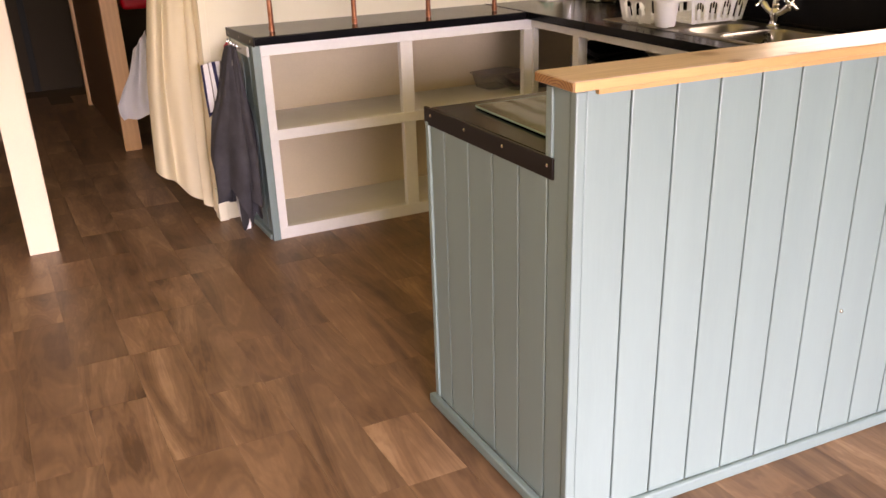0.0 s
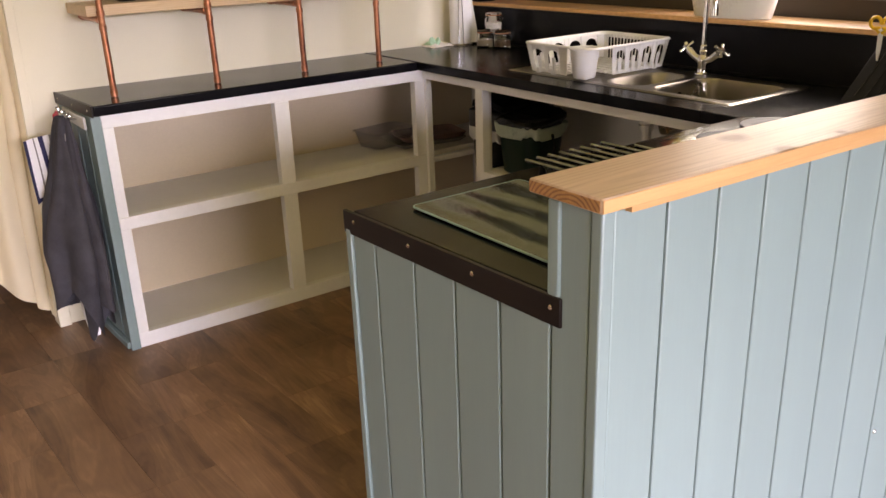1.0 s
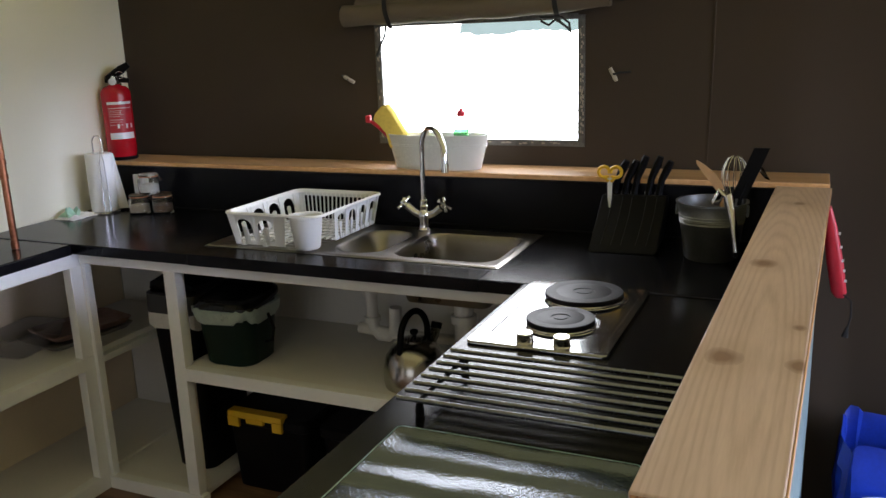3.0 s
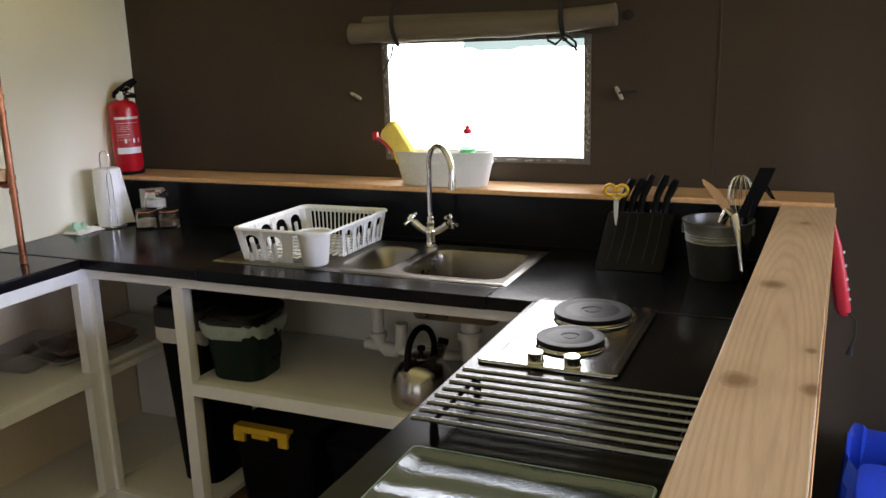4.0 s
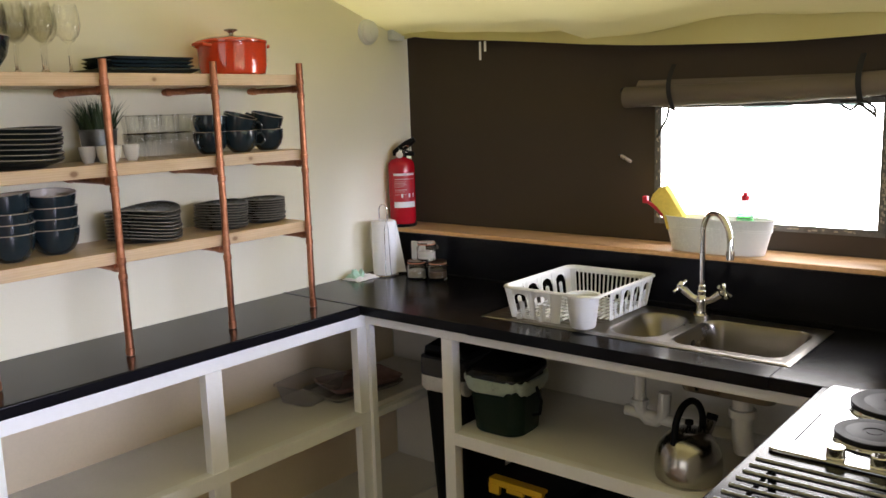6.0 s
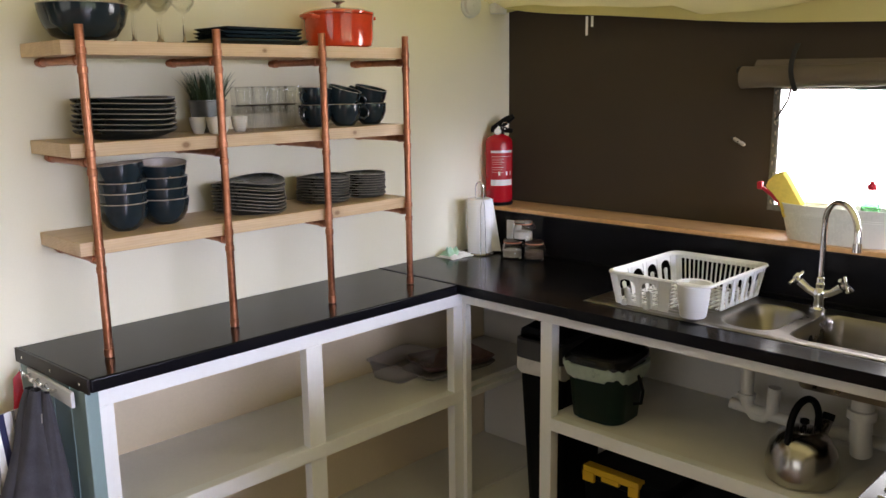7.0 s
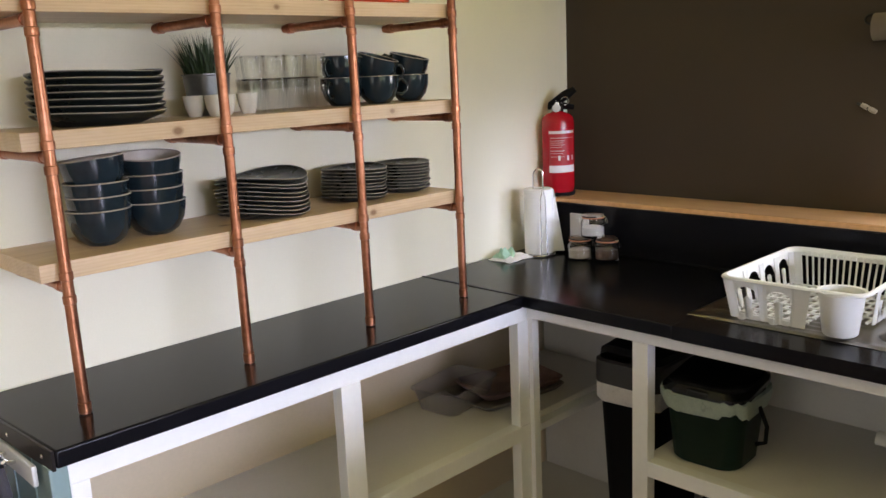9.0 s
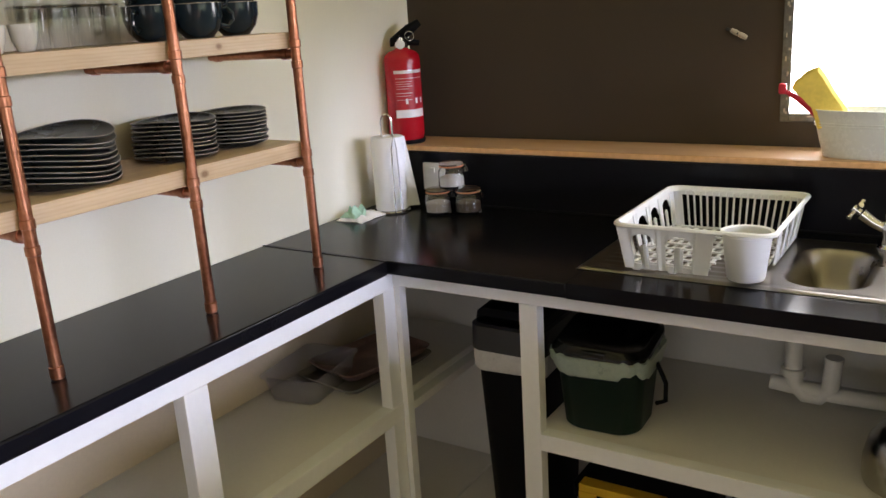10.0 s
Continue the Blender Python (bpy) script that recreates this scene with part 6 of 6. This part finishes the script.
def drape(u, v):
    """u across the folds, v from the floor up; pulled in at the tie band."""
    z = 0.03 + 1.99 * v + 0.24 * (1 - u) * (1 - v) ** 3
    pull = math.exp(-((z - 1.36) / 0.42) ** 2)
    x0 = 0.652 + 0.045 * min(1, z / 0.9) + 0.085 * pull
    x1 = 0.915 + 0.030 * min(1, z / 0.9) - 0.026 * math.exp(-((z - 1.42) / 0.13) ** 2)
    amp = (0.026 + 0.018 * math.sin(6 * u + 1.3 * z) + 0.010 * noise.noise((u * 4, z * 0.8, 3))) * (1 - 0.35 * pull)
    w = 3.4 * 2 * math.pi * (u + 0.11 * math.sin(6 * u + 1)) + 0.9 * math.sin(1.9 * z) + 0.6 * noise.noise((u * 3, z * 1.5, 7))
    return (x0 + (x1 - x0) * u + 0.010 * math.cos(w), 4.262 + amp * math.sin(w) + 0.012 * noise.noise((u * 6, z * 2.2, 0)) - 0.03 * (1 - v) * u, z)


part("cloth", sheet(drape, 150, 46), "curtain", ct, "", ct.location)
tb = part("tie_band", sheet(lambda u, v: (0.73 + 0.225 * u, 4.205 + 0.03 * (2 * u - 1) ** 2 - 0.006 * math.sin(9 * u), 1.285 + 0.135 * u ** 1.4 + 0.055 * v), 24, 3, 0.003), "tie", ct, "brown tie-back band", ct.location)

bd = thing("bunk_bed", (0.7, 5.8, 0), "varnished pine bunk with brown side boards", "bed")
o = bd.location
part("post", boxed(0.640, 5.80, 0, 0.742, 5.87, 1.9, bevel=0.004), "pine_z", bd, "orange varnished post", o)
part("post", boxed(0.535, 7.42, 0, 0.625, 7.50, 1.9, bevel=0.004), "pine_z", bd, "orange varnished post", o)
bm = sheet(lambda u, v: (0.69 - 0.11 * u, 5.87 + 1.55 * u, 0.02 + 1.8 * v), 2, 2, 0.02)
part("side_board", bm, "panelwood", bd, "dark brown board", o)
part("rail", boxed(0.742, 5.81, 0.30, 1.70, 5.86, 0.42, bevel=0.004), "pine_z", bd, "", o)
ln = thing("bed_sheet", (0.72, 5.74, 0.3), "white cotton sheet hanging over the bunk post", "bed linen")


def bed_drape(u, v):
    """A sheet pulled over the bunk edge; u runs to its free edge, v from the hem up."""
    free = float(np.interp(v, (0, 0.10, 0.22, 0.45, 0.66, 1.0), (0.660, 0.640, 0.636, 0.684, 0.735, 0.785)))
    low, high = 0.235 - 0.035 * u, 0.74 - 0.11 * u
    return (0.87 + (free - 0.87) * u, 5.752 - 0.022 * math.sin(6 * u + 3 * v) * (1.1 - v) - 0.012 * math.sin(13 * u - 2 * v), low + (high - low) * v + 0.008 * math.sin(8 * u) * (1 - v))


part("cloth", sheet(bed_drape, 28, 22, 0.004), "linen", ln, "", ln.location)
rb = thing("blanket", (0.85, 5.85, 0.80), "dark red blanket on the bunk", "blanket")
part("cloth", boxed(0.76, 5.79, 0.86, 1.5, 6.4, 0.97, bevel=0.03, seg=3), "red", rb, "", rb.location)
structure("trim_far_seam", boxed(0.165, 8.285, 0, 0.215, 8.299, 2.3, bevel=0.003), "cord", "black edge of the far canvas flap", "seam")

# ---- behind the bar ----
pc = thing("blanket_pouch", (3.04, 1.500, 0.735), "red nylon pouch hanging beside the bar end", "pouch")
o = pc.location
part("bag", stack([[(3.04 + 0.012 * c * w, 1.512 - 0.055 * (1.0 - z) / 0.27 * 0.9 + s * 0.019 * w, z) for c, s in ((math.cos(a), math.sin(a)) for a in np.linspace(0, 6.2832, 14, endpoint=False))] for z, w in ((0.748, 0.6), (0.765, 1.15), (0.86, 1.25), (0.96, 1.0), (1.02, 0.55))]), "redpouch", pc, "", o)
for z in (0.80, 0.83, 0.86, 0.90, 0.94):
    part("print_bar", boxed(3.022, 1.487 - 0.2 * (1.0 - z) * 0.9, z, 3.0235, 1.493 - 0.2 * (1.0 - z) * 0.9, z + 0.008), "label", pc, "white print", o)
part("cord", tube([(3.03, 1.455, 0.76), (3.02, 1.435, 0.745), (3.02, 1.432, 0.70), (3.02, 1.440, 0.655)], 0.003, 6), "cord", pc, "black pull cord", o)
part("cord_end", tube([(3.02, 1.440, 0.665), (3.02, 1.444, 0.635)], [0.004, 0.010], 6), "cord", pc, "", o)
bg = thing("carrier_bag", (2.97, 1.25, 0.0), "blue woven plastic carrier bag standing on the floor", "bag")
part("bag", stack([[(x * (1 + 0.05 * math.sin(k * 2.1 + z * 9)), y * (1 + 0.05 * math.sin(k * 1.4 + z * 11)), z + 0.018 * math.sin(k * 1.1) * (z > 0.25)) for k, (x, y) in enumerate(rounded(0.15 * s, 0.19 * s, 0.05, 6))] for s, z in ((0.86, 0.0), (0.92, 0.02), (1.0, 0.15), (0.98, 0.30), (0.94, 0.37), (0.92, 0.365), (0.93, 0.20), (0.84, 0.02))]), "bluebag", bg)
bk = thing("mop_bucket", (2.66, 1.30, 0.0), "white plastic bucket standing on the floor", "bucket")
part("wall", lathe([(0, 0.004), (0.10, 0.004), (0.105, 0), (0.135, 0.245), (0.142, 0.247), (0.142, 0.255), (0.132, 0.253), (0.102, 0.01), (0, 0.008)], 36), "whiteplastic", bk)
part("lug", lathe([(0.008, 0), (0.014, 0), (0.014, 0.01), (0.008, 0.01)], 16, m=pose(0.0, 0.140, 0.262, 0, 90, 0)), "whiteplastic", bk)
part("handle", tube([(0.005, 0.14 * math.cos(a) , 0.262 - 0.05 * math.sin(a)) for a in np.linspace(0.1, math.pi - 0.1, 16)], 0.003, 6), "chrome", bk)


# ---- floor planks ----
PW, LONG, PERIOD, SKEW = 0.1715, 0.69, 1.0, -0.055
rest = bmesh.new()


def plank_mesh(length):
    me = bpy.data.meshes.new("plank")
    pb = boxed(0.0002, 0.0002, -0.006, PW - 0.0002, length - 0.0002, 0.0, bevel=0.0004, seg=1)
    for v in pb.verts:
        v.co.x += SKEW * v.co.y
    pb.to_mesh(me)
    pb.free()
    me.materials.append(M["plank"])
    return me


meshes = {LONG: plank_mesh(LONG), PERIOD - LONG: plank_mesh(PERIOD - LONG)}
for k in range(-22, 19):
    y = (2.308 + 0.303 * k) % PERIOD - 4.0
    while y < 8.3:
        for start, length in ((y, LONG), (y + LONG, PERIOD - LONG)):
            x = 0.350 + PW * k + SKEW * (start - 3.0)
            if not (-2.95 <= x and x + PW < 3.15 and start + length > -2.45 and start + length < 8.3):
                continue
            if (-0.5 < x < 2.9 and 0.6 < start < 4.4) or (-0.3 < x < 1.3 and 4.4 <= start < 8.2):
                ob = new("plank", meshes[length])
                ob.location, ob.parent = (x, start, 0), floor
            else:
                n0 = len(rest.verts)
                box(rest, x + 0.0004, max(start, -2.5) + 0.0004, -0.006, x + PW - 0.0004, start + length - 0.0004, 0.0)
                rest.verts.ensure_lookup_table()
                for v in rest.verts[n0:]:
                    v.co.x += SKEW * (v.co.y - start)
        y += PERIOD
tagged(part("planks", rest, "plank", floor), kind="stuff")
